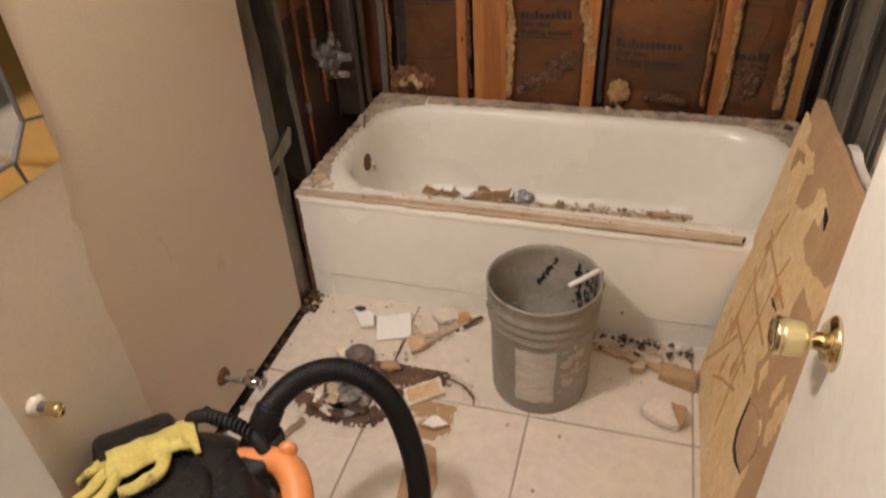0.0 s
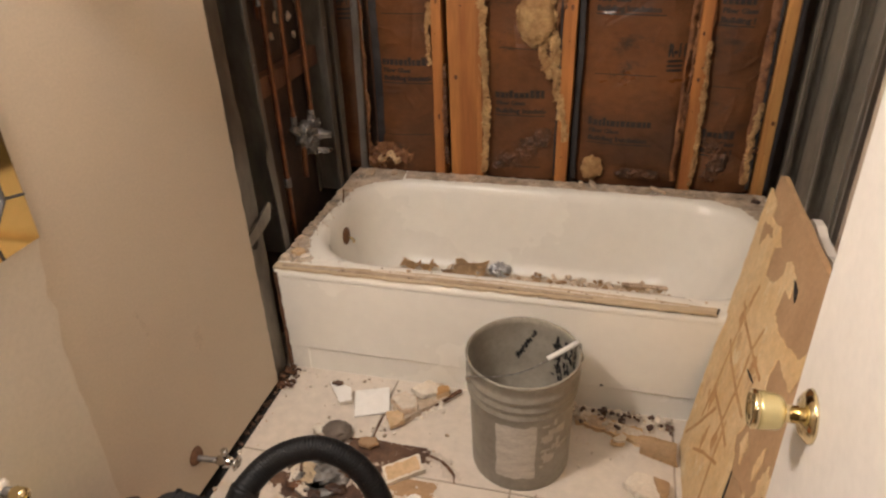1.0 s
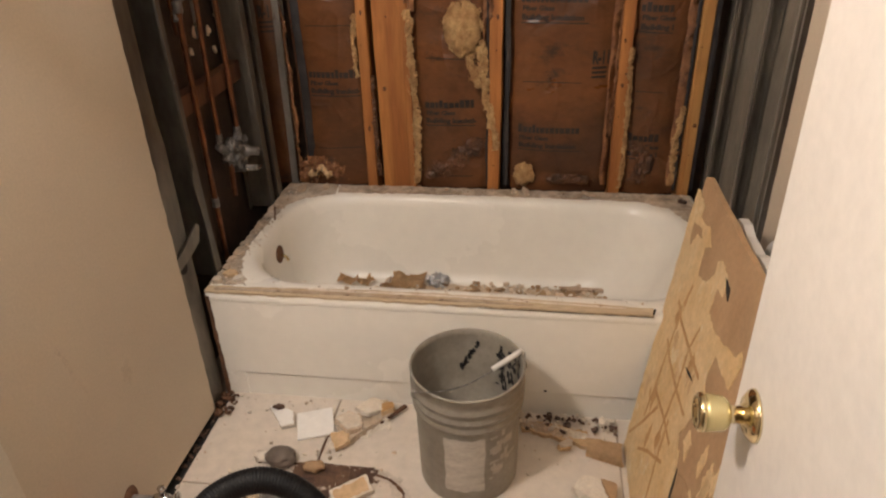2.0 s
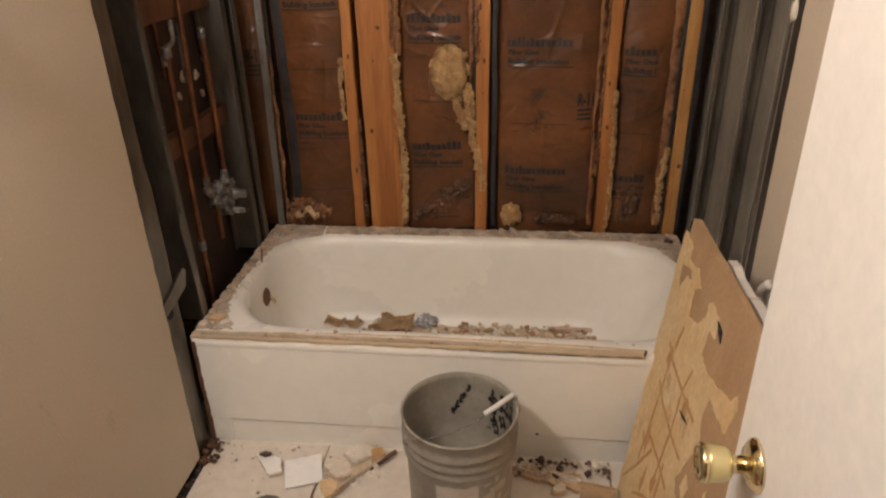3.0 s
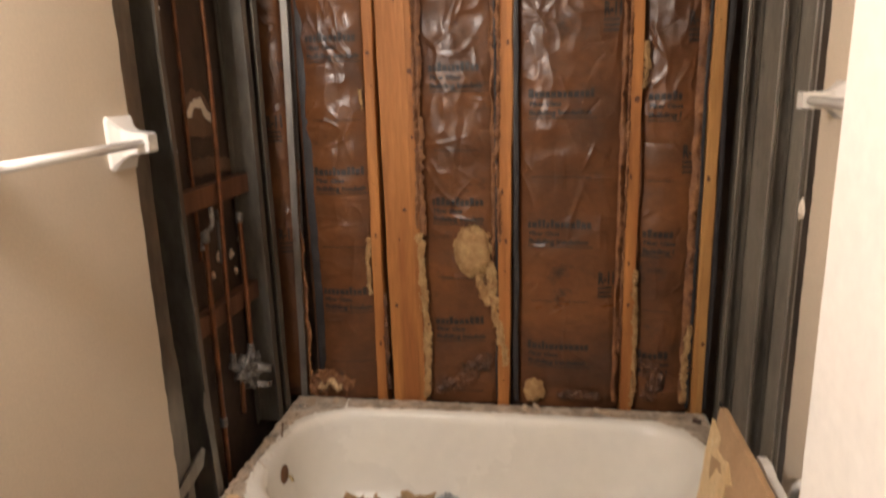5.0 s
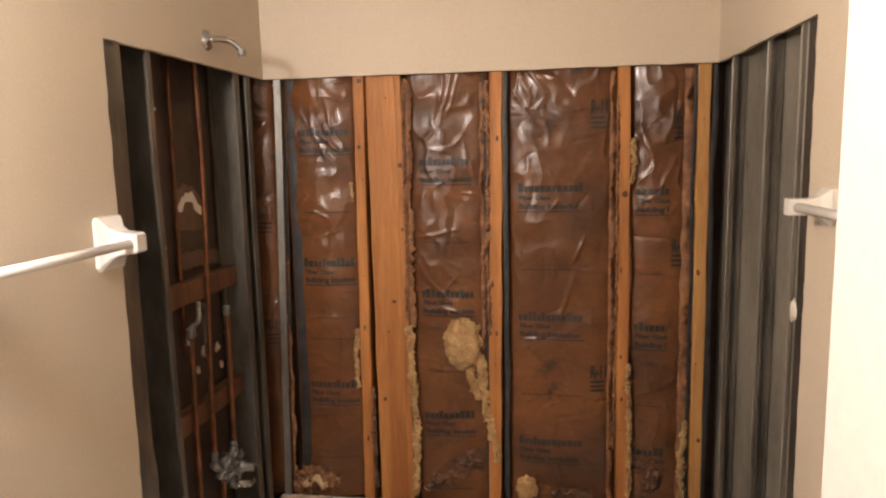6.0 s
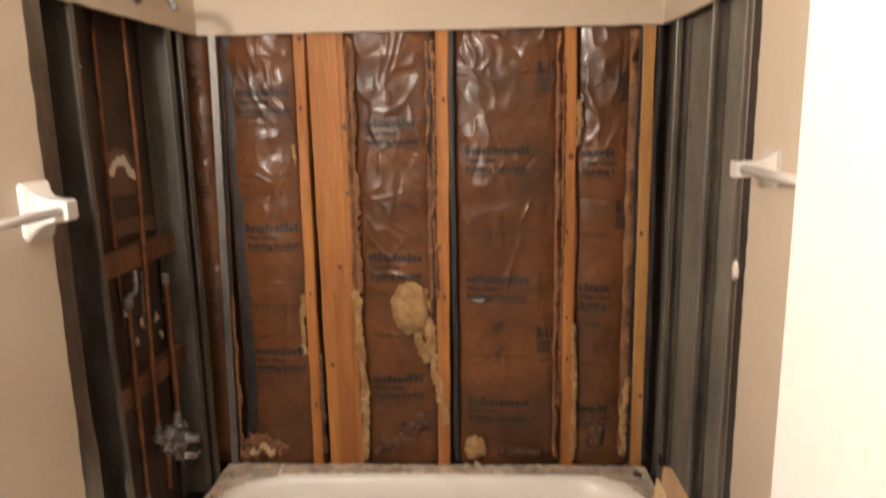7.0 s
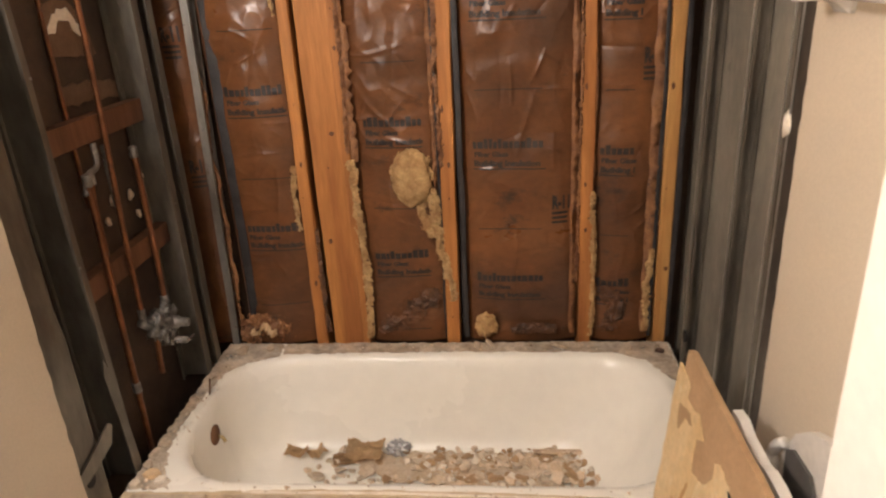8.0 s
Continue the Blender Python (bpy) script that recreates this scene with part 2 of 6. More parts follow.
STAIN = surface("wax_stain", (0.055, 0.028, 0.020), (0.15, 0.080, 0.045), rough=0.6, patch=14, grain=90, contrast=1.0, bump=0.6, c3=(0.60, 0.50, 0.40), spots=0.61, spot_scale=17)
HALO = surface("thin_rust_stain", (0.30, 0.17, 0.09), (0.42, 0.28, 0.17), rough=0.6, patch=14, grain=90, contrast=0.9, bump=0.1)
add_gaps(HALO, 9, 0.40, 1.5)
add_gaps(RIM_DIRT, 8, 0.22, 0.62)
DARK = surface("dark_void", (0.02, 0.017, 0.015), rough=0.9, patch=9, grain=60, contrast=0.5)
SACK = surface("white_plastic_sack", (0.72, 0.68, 0.63), (0.62, 0.57, 0.52), rough=0.45, patch=8, grain=60, contrast=0.5, bump=0.2)
# Grey of the lead lines, and of the shadow painted on the tray.
SLATE = surface("lead_and_tray_shadow_grey", (0.095, 0.088, 0.082), rough=0.6, patch=8, grain=60, contrast=0.5)
MIRROR = surface("mirror_glass", (0.88, 0.88, 0.86), rough=0.04, metal=1.0, patch=3, grain=20, contrast=0.05, bump=0, rough_var=0.01)
GOLD_GLASS = surface("gold_mirror_glass", (0.86, 0.60, 0.24), (0.80, 0.53, 0.19), rough=0.07, metal=1.0, patch=4, grain=30, contrast=0.3, bump=0, rough_var=0.03)


# ---- helpers for shapes ----
def part(name, bm, material, parent=None, label="", smooth=False):
    me = bpy.data.meshes.new(name)
    bmesh.ops.recalc_face_normals(bm, faces=bm.faces[:])
    for f in bm.faces:
        f.smooth = smooth
    bm.to_mesh(me)
    bm.free()
    me.materials.append(material)
    ob = new(name, me)
    if parent:
        ob.parent = parent
        ob.matrix_parent_inverse = parent.matrix_basis.inverted()
    return tagged(ob, label)


def thing(name, at, label, category, group=""):
    ob = new(name)
    ob.location = at
    ob.empty_display_size = 0.05
    return tagged(ob, label, category, group)


def setting(name, bm, material, label, category, smooth=False):
    return tagged(part(name, bm, material, None, "", smooth), label, category, "", "structure")


def box(x0, y0, z0, x1, y1, z1, bevel=0.0, bm=None):
    bm = bm or bmesh.new()
    vs = [bm.verts.new(p) for p in ((x0, y0, z0), (x1, y0, z0), (x1, y1, z0), (x0, y1, z0), (x0, y0, z1), (x1, y0, z1), (x1, y1, z1), (x0, y1, z1))]
    fs = [bm.faces.new([vs[i] for i in q]) for q in ((3, 2, 1, 0), (4, 5, 6, 7), (0, 1, 5, 4), (1, 2, 6, 5), (2, 3, 7, 6), (3, 0, 4, 7))]
    if bevel:
        bmesh.ops.bevel(bm, geom=list({e for f in fs for e in f.edges}), offset=bevel, segments=2, profile=0.5, affect="EDGES")
    return bm


def slab(outline, plane, a, b, bm=None):
    """An outline in the plane 'x' (y, z), 'y' (x, z) or 'z' (x, y), made solid from a to b along that axis."""
    bm = bm or bmesh.new()

    def place(p, d):
        return (d, p[0], p[1]) if plane == "x" else (p[0], d, p[1]) if plane == "y" else (p[0], p[1], d)

    lo, hi = [bm.verts.new(place(p, a)) for p in outline], [bm.verts.new(place(p, b)) for p in outline]
    bm.faces.new(lo)
    bm.faces.new(hi[::-1])
    for i in range(len(outline)):
        j = (i + 1) % len(outline)
        bm.faces.new((lo[i], lo[j], hi[j], hi[i]))
    return bm


def ragged(points, step=0.02, amount=0.003, rng=random):
    """The closed outline with its sides broken into short uneven steps."""
    out = []
    for i, p in enumerate(points):
        q = points[(i + 1) % len(points)]
        n = max(1, int(math.dist(p, q) / step))
        for k in range(n):
            f = k / n
            out.append((p[0] + (q[0] - p[0]) * f + rng.uniform(-amount, amount), p[1] + (q[1] - p[1]) * f + rng.uniform(-amount, amount)))
    return out


def rough_line(p, q, step=0.02, amount=0.003):
    n = max(2, int(math.dist(p, q) / step))
    return [(p[0] + (q[0] - p[0]) * k / n + random.uniform(-amount, amount), p[1] + (q[1] - p[1]) * k / n + random.uniform(-amount, amount)) for k in range(1, n)]


def lathe(profile, centre, axis="z", seg=40, arc=(0, 360)):
    """(radius, height) pairs turned about an axis through centre."""
    bm = bmesh.new()
    full = arc[1] - arc[0] >= 360
    n = seg if full else seg + 1
    rings = []
    for r, h in profile:
        ring = []
        for k in range(n):
            a = radians(arc[0] + (arc[1] - arc[0]) * k / seg)
            u, v = r * math.cos(a), r * math.sin(a)
            p = (u, v, h) if axis == "z" else (h, u, v) if axis == "x" else (u, h, v)
            ring.append(bm.verts.new(Vector(centre) + Vector(p)))
        rings.append(ring)
    for r0, r1 in zip(rings, rings[1:]):
        for k in range(n if full else n - 1):
            j = (k + 1) % n
            bm.faces.new((r0[k], r0[j], r1[j], r1[k]))
    if full:
        for ring, (r, h) in ((rings[0], profile[0]), (rings[-1], profile[-1])):
            if r > 1e-5:
                bm.faces.new(ring)
    bmesh.ops.remove_doubles(bm, verts=bm.verts[:], dist=1e-6)
    return bm


def spline(points, per=8):
    """A smooth line through the points."""
    ps = [Vector(p) for p in points]
    ps = [ps[0] * 2 - ps[1]] + ps + [ps[-1] * 2 - ps[-2]]
    out = []
    for i in range(1, len(ps) - 2):
        for k in range(per):
            t = k / per
            a, b, c, d = ps[i - 1:i + 3]
            out.append(0.5 * (2 * b + (c - a) * t + (2 * a - 5 * b + 4 * c - d) * t * t + (3 * b - a - 3 * c + d) * t ** 3))
    return out + [ps[-2]]


def tube(points, radius, seg=12, per=8, ribs=None, bm=None):
    """A pipe along a smooth line; ribs: (pitch, extra radius) for a ribbed hose."""
    bm = bm or bmesh.new()
    line = spline(points, per) if per else [Vector(p) for p in points]
    if ribs:
        fine, acc = [line[0]], 0.0
        for p, q in zip(line, line[1:]):
            n = max(1, round((q - p).length / (ribs[0] / 4)))
            fine += [p.lerp(q, k / n) for k in range(1, n + 1)]
        line = fine
    up = Vector((0, 0, 1))
    rings, side = [], None
    for i, p in enumerate(line):
        d = (line[min(i + 1, len(line) - 1)] - line[max(i - 1, 0)]).normalized()
        ref = side if side is not None else (Vector((1, 0, 0)) if abs(d.z) > 0.9 else up)
        b = (ref - d * ref.dot(d)).normalized()
        side, n = b, d.cross(b)
        r = radius(i / (len(line) - 1)) if callable(radius) else radius
        if ribs:
            r += ribs[1] * (1, 0.5, -0.6, 0.5)[i % 4]
        rings.append([bm.verts.new(p + (b * math.cos(a) + n * math.sin(a)) * r) for a in (math.tau * k / seg for k in range(seg))])
    for r0, r1 in zip(rings, rings[1:]):
        for k in range(seg):
            bm.faces.new((r0[k], r0[(k + 1) % seg], r1[(k + 1) % seg], r1[k]))
    bm.faces.new(rings[0][::-1])
    bm.faces.new(rings[-1])
    return bm


def sheet(x0, x1, z0, z1, depth_at, nx, nz, thick=0.002):
    """An upright sheet facing -y whose depth follows depth_at(x, z), with a little thickness."""
    bm = bmesh.new()
    rows = [[bm.verts.new((x0 + (x1 - x0) * i / nx, depth_at(x0 + (x1 - x0) * i / nx, z0 + (z1 - z0) * k / nz), z0 + (z1 - z0) * k / nz)) for i in range(nx + 1)] for k in range(nz + 1)]
    for r0, r1 in zip(rows, rows[1:]):
        for i in range(nx):
            bm.faces.new((r0[i], r0[i + 1], r1[i + 1], r1[i]))
    return bm


def lump(centre, size, seed, rough=0.35, detail=3, scale=2.2):
    """An uneven clod."""
    bm = bmesh.new()
    bmesh.ops.create_icosphere(bm, subdivisions=detail, radius=1.0)
    off = Vector((seed * 3.1, seed * 1.7, seed * 0.9))
    for v in bm.verts:
        n = noise.fractal(v.co * scale + off, 0.8, 2.0, 4)
        p = v.co * (1 + rough * n)
        v.co = Vector((p.x * size[0], p.y * size[1], p.z * size[2])) + Vector(centre)
    return bm


def shard(at, size, thick, seed, tilt=(0, 0, 0), corners=6, bm=None):
    """A broken flat piece with an uneven outline, resting at the point."""
    rng = random.Random(seed)
    pts = []
    for k in range(corners):
        a = math.tau * (k + rng.uniform(-0.3, 0.3)) / corners
        pts.append((math.cos(a) * size[0] / 2 * rng.uniform(0.75, 1.15), math.sin(a) * size[1] / 2 * rng.uniform(0.75, 1.15)))
    own = slab(pts, "z", 0, thick)
    m = pose(*at, *tilt)
    for v in own.verts:
        v.co.z += rng.uniform(-0.12, 0.12) * thick
    low = min((m.to_3x3() @ v.co).z for v in own.verts)
    for v in own.verts:
        v.co = m @ v.co - Vector((0, 0, min(0, low)))
    if bm is None:
        return own
    me = bpy.data.meshes.new("shard")
    own.to_mesh(me)
    own.free()
    bm.from_mesh(me)
    bpy.data.meshes.remove(me)
    return bm


# ---- setting ----
TOP, H_ROOM = 1.893, 2.40
hole_w = [(-1.35, 0.026), (-0.55, 0.030), (-0.104, 0.024)] + rough_line((-0.104, 0.024), (-0.106, TOP), 0.03, 0.0025) + [(-0.104, TOP)] \
    + rough_line((-0.104, TOP), (0.785, TOP), 0.04, 0.0015) + [(0.785, TOP), (0.785, H_ROOM), (-1.35, H_ROOM)]
setting("wall_west", slab(hole_w, "x", -0.013, 0.0), PAINT, "beige painted wallboard wall, cut open beside the bathtub", "wall")
setting("wall_north", slab([(0.0, TOP)] + rough_line((0, TOP), (1.5, TOP), 0.05, 0.0015) + [(1.5, TOP), (1.5, H_ROOM), (0.0, H_ROOM)], "y", 0.785, 0.798), PAINT,
        "beige painted wallboard above the stripped wall studs", "wall")
hole_e = [(-1.35, 0.0), (0.006, 0.0)] + rough_line((0.006, 0.0), (0.006, TOP), 0.03, 0.0025) + [(0.006, TOP)] + rough_line((0.006, TOP), (0.785, TOP), 0.04, 0.0015) \
    + [(0.785, TOP), (0.785, H_ROOM), (-1.35, H_ROOM)]
setting("wall_east", slab(hole_e, "x", 1.5, 1.513), PAINT, "beige painted wallboard wall with a cut-out by the tub", "wall")
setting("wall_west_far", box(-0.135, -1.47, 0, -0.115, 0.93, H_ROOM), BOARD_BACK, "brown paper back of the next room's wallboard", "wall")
setting("wall_east_far", box(1.550, -1.47, 0, 1.605, 0.93, H_ROOM), SHAFT, "grey shaft lining board behind the steel studs", "wall")
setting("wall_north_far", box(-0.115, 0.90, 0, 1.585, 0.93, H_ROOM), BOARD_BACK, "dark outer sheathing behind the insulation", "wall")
bm = box(-0.115, -1.47, 0, 0.50, -1.35, H_ROOM)
box(1.31, -1.47, 0, 1.585, -1.35, H_ROOM, bm=bm)
box(0.50, -1.47, 2.06, 1.31, -1.35, H_ROOM, bm=bm)
setting("wall_south", bm, PAINT, "beige painted wall with the bathroom doorway", "wall")
bm = box(0.50, -1.478, 0, 0.518, -1.342, 2.06)
box(1.292, -1.478, 0, 1.31, -1.342, 2.06, bm=bm)
box(0.518, -1.478, 2.042, 1.292, -1.342, 2.06, bm=bm)
box(0.44, -1.345, 0, 0.505, -1.333, 2.11, 0.003, bm=bm)
setting("door_frame", bm, WHITE, "white painted wooden door frame", "door frame")
setting("ceiling", box(-0.135, -3.4, H_ROOM, 1.605, 0.93, H_ROOM + 0.02), CEILING, "plain off-white painted ceiling", "ceiling")
bm = box(-0.135, -3.42, 0, 1.605, -3.40, H_ROOM)
box(-0.155, -3.40, 0, -0.135, -1.47, H_ROOM, bm=bm)
box(1.605, -3.40, 0, 1.625, -1.47, H_ROOM, bm=bm)
setting("wall_hall", bm, PAINT, "beige painted hallway walls outside the bathroom", "wall")
setting("ground", box(-0.155, -3.42, -0.06, 1.625, 0.93, -0.030), HALL, "bare screed under the floor tiles", "ground")
floor = setting("floor", box(-0.115, -1.47, -0.03, 1.585, 0.06, -0.003), GROUT, "square cream ceramic floor tiles with brown grout", "floor")
setting("floor_hall", box(-0.135, -3.40, -0.03, 1.605, -1.47, -0.002), HALL, "dull brown hallway floor", "floor")
setting("baseboard_gap", box(-0.030, -1.34, -0.004, 0.010, 0.0, -0.0015), DARK, "dark gap where the skirting board was removed", "gap")
# the pale field that the wash stand used to hide
pale = [(-1.33, 0.03), (-0.80, 0.03)] + rough_line((-0.80, 0.03), (-0.785, 0.74), 0.05, 0.004) + [(-0.772, 0.76), (-0.782, 0.80)] + rough_line((-0.78, 0.80), (-0.76, 0.90), 0.03, 0.003) + [(-0.757, 0.905), (-1.33, 0.905)]
setting("wall_patch", slab(pale, "x", 0.0005, 0.004), BARE, "unpainted pale wall where the wash stand stood", "wall")


SCUFF = surface("scuffed_paint", (0.60, 0.505, 0.393), (0.575, 0.48, 0.367), rough=0.65, patch=20, grain=90, contrast=0.8, bump=0.1)
scuff = thing("wall_scuff", (0.0, -0.575, 0.50), "grey scuff mark on the beige wall", "scuff", "marks on the wall")
part("mark", slab(ragged([(-0.598, 0.625), (-0.592, 0.640), (-0.575, 0.585), (-0.556, 0.510), (-0.553, 0.480), (-0.570, 0.520), (-0.588, 0.590)], 0.012, 0.003), "x", 0.0002, 0.0012), SCUFF, scuff)
scuff = thing("wall_scuff", (0.0, -0.42, 0.40), "faint smudge on the beige wall", "scuff", "marks on the wall")
part("mark", slab(ragged([(-0.44, 0.42), (-0.43, 0.45), (-0.405, 0.46), (-0.40, 0.42), (-0.42, 0.39)], 0.012, 0.004), "x", 0.0002, 0.0010), SCUFF, scuff)


# ---- stripped back wall ----
def stud(name, x0, x1, face, lean, label, mat, z0=0.30, z1=2.02, depth=0.085, knots=5, group="wood studs of the back wall"):
    """A sawn stud, uneven along its length, with nail holes and knots on its face."""
    ob = thing(name, ((x0 + x1) / 2, face, z0), label, "stud", group)
    bm = bmesh.new()
    nz = 44
    rows = []
    for k in range(nz + 1):
        z = z0 + (z1 - z0) * k / nz
        s = lean * (z - 1.2)
        w = [0.0026 * noise.noise(Vector((x0 * 9 + i * 5, z * 5, 0))) + 0.0012 * noise.noise(Vector((x0 * 31 + i * 5, z * 26, 0))) for i in range(4)]
        c = 0.003
        rows.append([bm.verts.new(p) for p in ((x0 + s + w[0], face + depth, z), (x0 + s + w[0], face + c, z), (x0 + s + c + w[0], face + w[2], z),
                                               (x1 + s - c + w[1], face + w[3], z), (x1 + s + w[1], face + c, z), (x1 + s + w[1], face + depth, z))])
    for r0, r1 in zip(rows, rows[1:]):
        for i in range(6):
            bm.faces.new((r0[i], r0[(i + 1) % 6], r1[(i + 1) % 6], r1[i]))
    bm.faces.new(rows[0])
    bm.faces.new(rows[-1][::-1])
    part("beam", bm, mat, ob)
    rng = random.Random(int(x0 * 1000))
    for k in range(knots):
        z = z0 + 0.15 + (z1 - z0 - 0.25) * (k + rng.random() * 0.8) / knots
        x = rng.uniform(x0 + 0.008, x1 - 0.008) + lean * (z - 1.2)
        r = rng.uniform(0.0012, 0.0030)
        if knots > 3 and rng.random() < 0.75:
            kw, kh, kz = rng.uniform(0.004, 0.009), rng.uniform(0.006, 0.012), z + 0.11
            kx = rng.uniform(x0 + 0.012, x1 - 0.012) + lean * (kz - 1.2)
            ring = [(kx + kw * math.cos(a / 6 * math.pi), kz + kh * math.sin(a / 6 * math.pi)) for a in range(12)]
            part("knot", slab(ragged(ring, 0.01, 0.0012, rng), "y", face - 0.0016, face + 0.002), KNOT, ob)
        if rng.random() < 0.45:
            continue
        part("nail_hole", lathe([(0.0, -0.0012), (r, -0.0012), (r * 0.8, 0.001)], (x, face, z), "y", 9), DARK, ob)
    return ob


stud("wall_stud", 0.305, 0.342, 0.800, 0.008, "orange softwood stud with torn paper along its edge", STUD)
stud("wall_board", 0.356, 0.462, 0.812, -0.004, "wide orange softwood board set back between studs", STUD, depth=0.03, knots=4)
stud("wall_stud", 0.458, 0.482, 0.801, -0.006, "narrow orange softwood stud beside the wide board", STUD)
stud("wall_stud", 0.768, 0.812, 0.800, 0.012, "orange softwood stud with shreds of insulation", STUD)
stud("wall_stud", 1.197, 1.238, 0.800, -0.006, "orange softwood stud, stained at its foot", STUD)
stud("wall_stud", 1.446, 1.486, 0.800, -0.004, "pale softwood stud near the room corner", STUD_PALE)


@functools.lru_cache(maxsize=None)
def folds(seed):
    """Long sharp folds of a stiff film: middle, direction, half length, width and height of each, most of them high up."""
    rng = random.Random(seed * 7 + 1)
    rows = []
    for k in range(76):
        z = 0.37 + 1.62 * rng.random() ** 0.9
        a = radians(rng.choice((rng.uniform(20, 70), rng.uniform(110, 165), rng.uniform(-12, 12), rng.uniform(75, 105))))
        rows.append((rng.uniform(-0.02, 0.42), z, math.cos(a), math.sin(a), rng.uniform(0.02, 0.11), rng.uniform(0.003, 0.008), rng.choice((-0.7, 1, 1)) * rng.uniform(0.002, 0.0062) * (0.65 + 0.45 * (z - 0.37) / 1.6)))
    return np.array(rows).T


def crease(x, z, seed, x0):
    """The height of the folds and soft swells of the facing at a point."""
    fx, fz, c, sn, half, width, high = folds(seed)
    wx = x - x0 + 0.014 * noise.noise(Vector((x * 9, z * 9, seed + 20)))
    wz = z + 0.016 * noise.noise(Vector((x * 8, z * 8, seed + 25)))
    dx, dz = wx - fx, wz - fz
    along, off = dx * c + dz * sn, np.abs(dz * c - dx * sn)
    h = float(np.sum(high * np.exp(-off / width) * np.clip(1.25 - (along / half) ** 2, 0, 1)))
    calm = min(1.0, max(0.0, 0.25 + 0.9 * (z - 1.25) + 0.9 * noise.noise(Vector((x * 3, z * 2.2, seed + 3)))))
    ridge = max(0.0, 1 - 3.0 * abs(noise.noise(Vector((wx * 13 + wz * 5, wz * 9 - wx * 6, seed + 7))))) ** 1.5
    return h + 0.0045 * ridge * calm + 0.013 * noise.noise(Vector((x * 4, z * 2.5, seed + 1))) + 0.008 * noise.noise(Vector((x * 6 + z * 3, z * 12 - x * 4, seed + 2)))


def bay(x0, x1, seed, z0=0.37, z1=1.99, face=0.822):
    """The depth of the facing between two studs: bulged, creased, tucked in at its sides."""
    def depth_at(x, z):
        u = min(1.0, max(0.0, (x - x0) / (x1 - x0)))
        bulge = math.sin(math.pi * u) ** 0.5 if 0 < u < 1 else 0.0
        return face + 0.022 - 0.030 * bulge - crease(x, z, seed, x0) * (0.25 + 0.75 * bulge)
    return depth_at


def lettering(body, height, width=None):
    """Flat outline of a word, as points and faces."""
    cu = bpy.data.curves.new("word", "FONT")
    cu.body, cu.size, cu.resolution_u, cu.offset = body, height, 2, height * 0.05
    ob = bpy.data.objects.new("word", cu)
    scene.collection.objects.link(ob)
    dg = bpy.context.evaluated_depsgraph_get()
    me = bpy.data.meshes.new_from_object(ob.evaluated_get(dg))
    bpy.data.objects.remove(ob)
    pts = [v.co.copy() for v in me.vertices]
    faces = [tuple(p.vertices) for p in me.polygons]
    bpy.data.meshes.remove(me)
    if width and pts:
        k = width / max(p.x for p in pts)
        pts = [Vector((p.x * k, p.y, 0)) for p in pts]
    return pts, faces


def print_word(parent, body, x, z, height, depth_at, width=None, upright=False, limit=9.0, name="printed_word"):
    pts, faces = lettering(body, height, width)
    bm = bmesh.new()
    vs = []
    for p in pts:
        px, pz = (x - p.y, z + p.x) if upright else (x + p.x, z + p.y)
        vs.append(bm.verts.new((px, depth_at(px, pz) - 0.0030, pz)))
    for f in faces:
        if all(vs[i].co.x < limit for i in f):
            try:
                bm.faces.new([vs[i] for i in f])
            except ValueError:
                pass
    tagged(part(name, bm, INK, parent), kind="stuff")


def print_bar(parent, x0, x1, z0, z1, depth_at, name="print_bar"):
    n = max(2, int((x1 - x0) / 0.01))
    bm = bmesh.new()
    rows = [[bm.verts.new((x0 + (x1 - x0) * i / n, depth_at(x0 + (x1 - x0) * i / n, z) - 0.0030, z)) for i in range(n + 1)] for z in (z0, (z0 + z1) / 2, z1)]
    for r0, r1 in zip(rows, rows[1:]):
        for i in range(n):
            bm.faces.new((r0[i], r0[i + 1], r1[i + 1], r1[i]))
    part(name, bm, INK, parent)


def batt(x0, x1, seed, marks, text_x0, text_x1, label, grades=()):
    """A batt of insulation between two studs: a creased brown facing with dark print."""
    ob = thing("insulation_batt", ((x0 + x1) / 2, 0.83, 0.37), label, "insulation", "insulation batts of the back wall")
    f = bay(x0, x1, seed)
    part("facing", sheet(x0, x1, 0.37, 1.99, f, int((x1 - x0) / 0.0035), 430), KRAFT, ob, "", True)
    for z in marks:
        w = text_x1 - text_x0
        # the maker's line as a broken bar, then the two plain words below it
        x = text_x0
        rng = random.Random(int(z * 100 + x0 * 10))
        while x < text_x1 - 0.012:
            s = min(rng.uniform(0.010, 0.018), text_x1 - x)
            print_bar(ob, x, x + s, z + 0.042, z + 0.042 + (0.030 if rng.random() < 0.3 else 0.021), f)
            x += s + 0.003
        print_word(ob, "Fiber Glass", text_x0 + 0.004, z + 0.016, 0.021, f, min(0.105, w))
        print_word(ob, "Building Insulation", text_x0 + 0.002, z - 0.014, 0.024, f, 0.205, limit=text_x1 + 0.004)
        print_bar(ob, text_x0, text_x1, z - 0.026, z - 0.022, f, "print_line")
        # Midway to the next block a dark line paints a fold's shadow.
        print_bar(ob, text_x0 + 0.01, text_x1 - 0.01, z - 0.225, z - 0.222, f, "print_line")
    for x, z in grades:
        print_word(ob, "R-11", x, z + 0.05, 0.058, f, 0.056)
        for k in range(3):
            print_bar(ob, x, x + 0.05, z + 0.030 - 0.016 * k, z + 0.038 - 0.016 * k, f)
    return ob


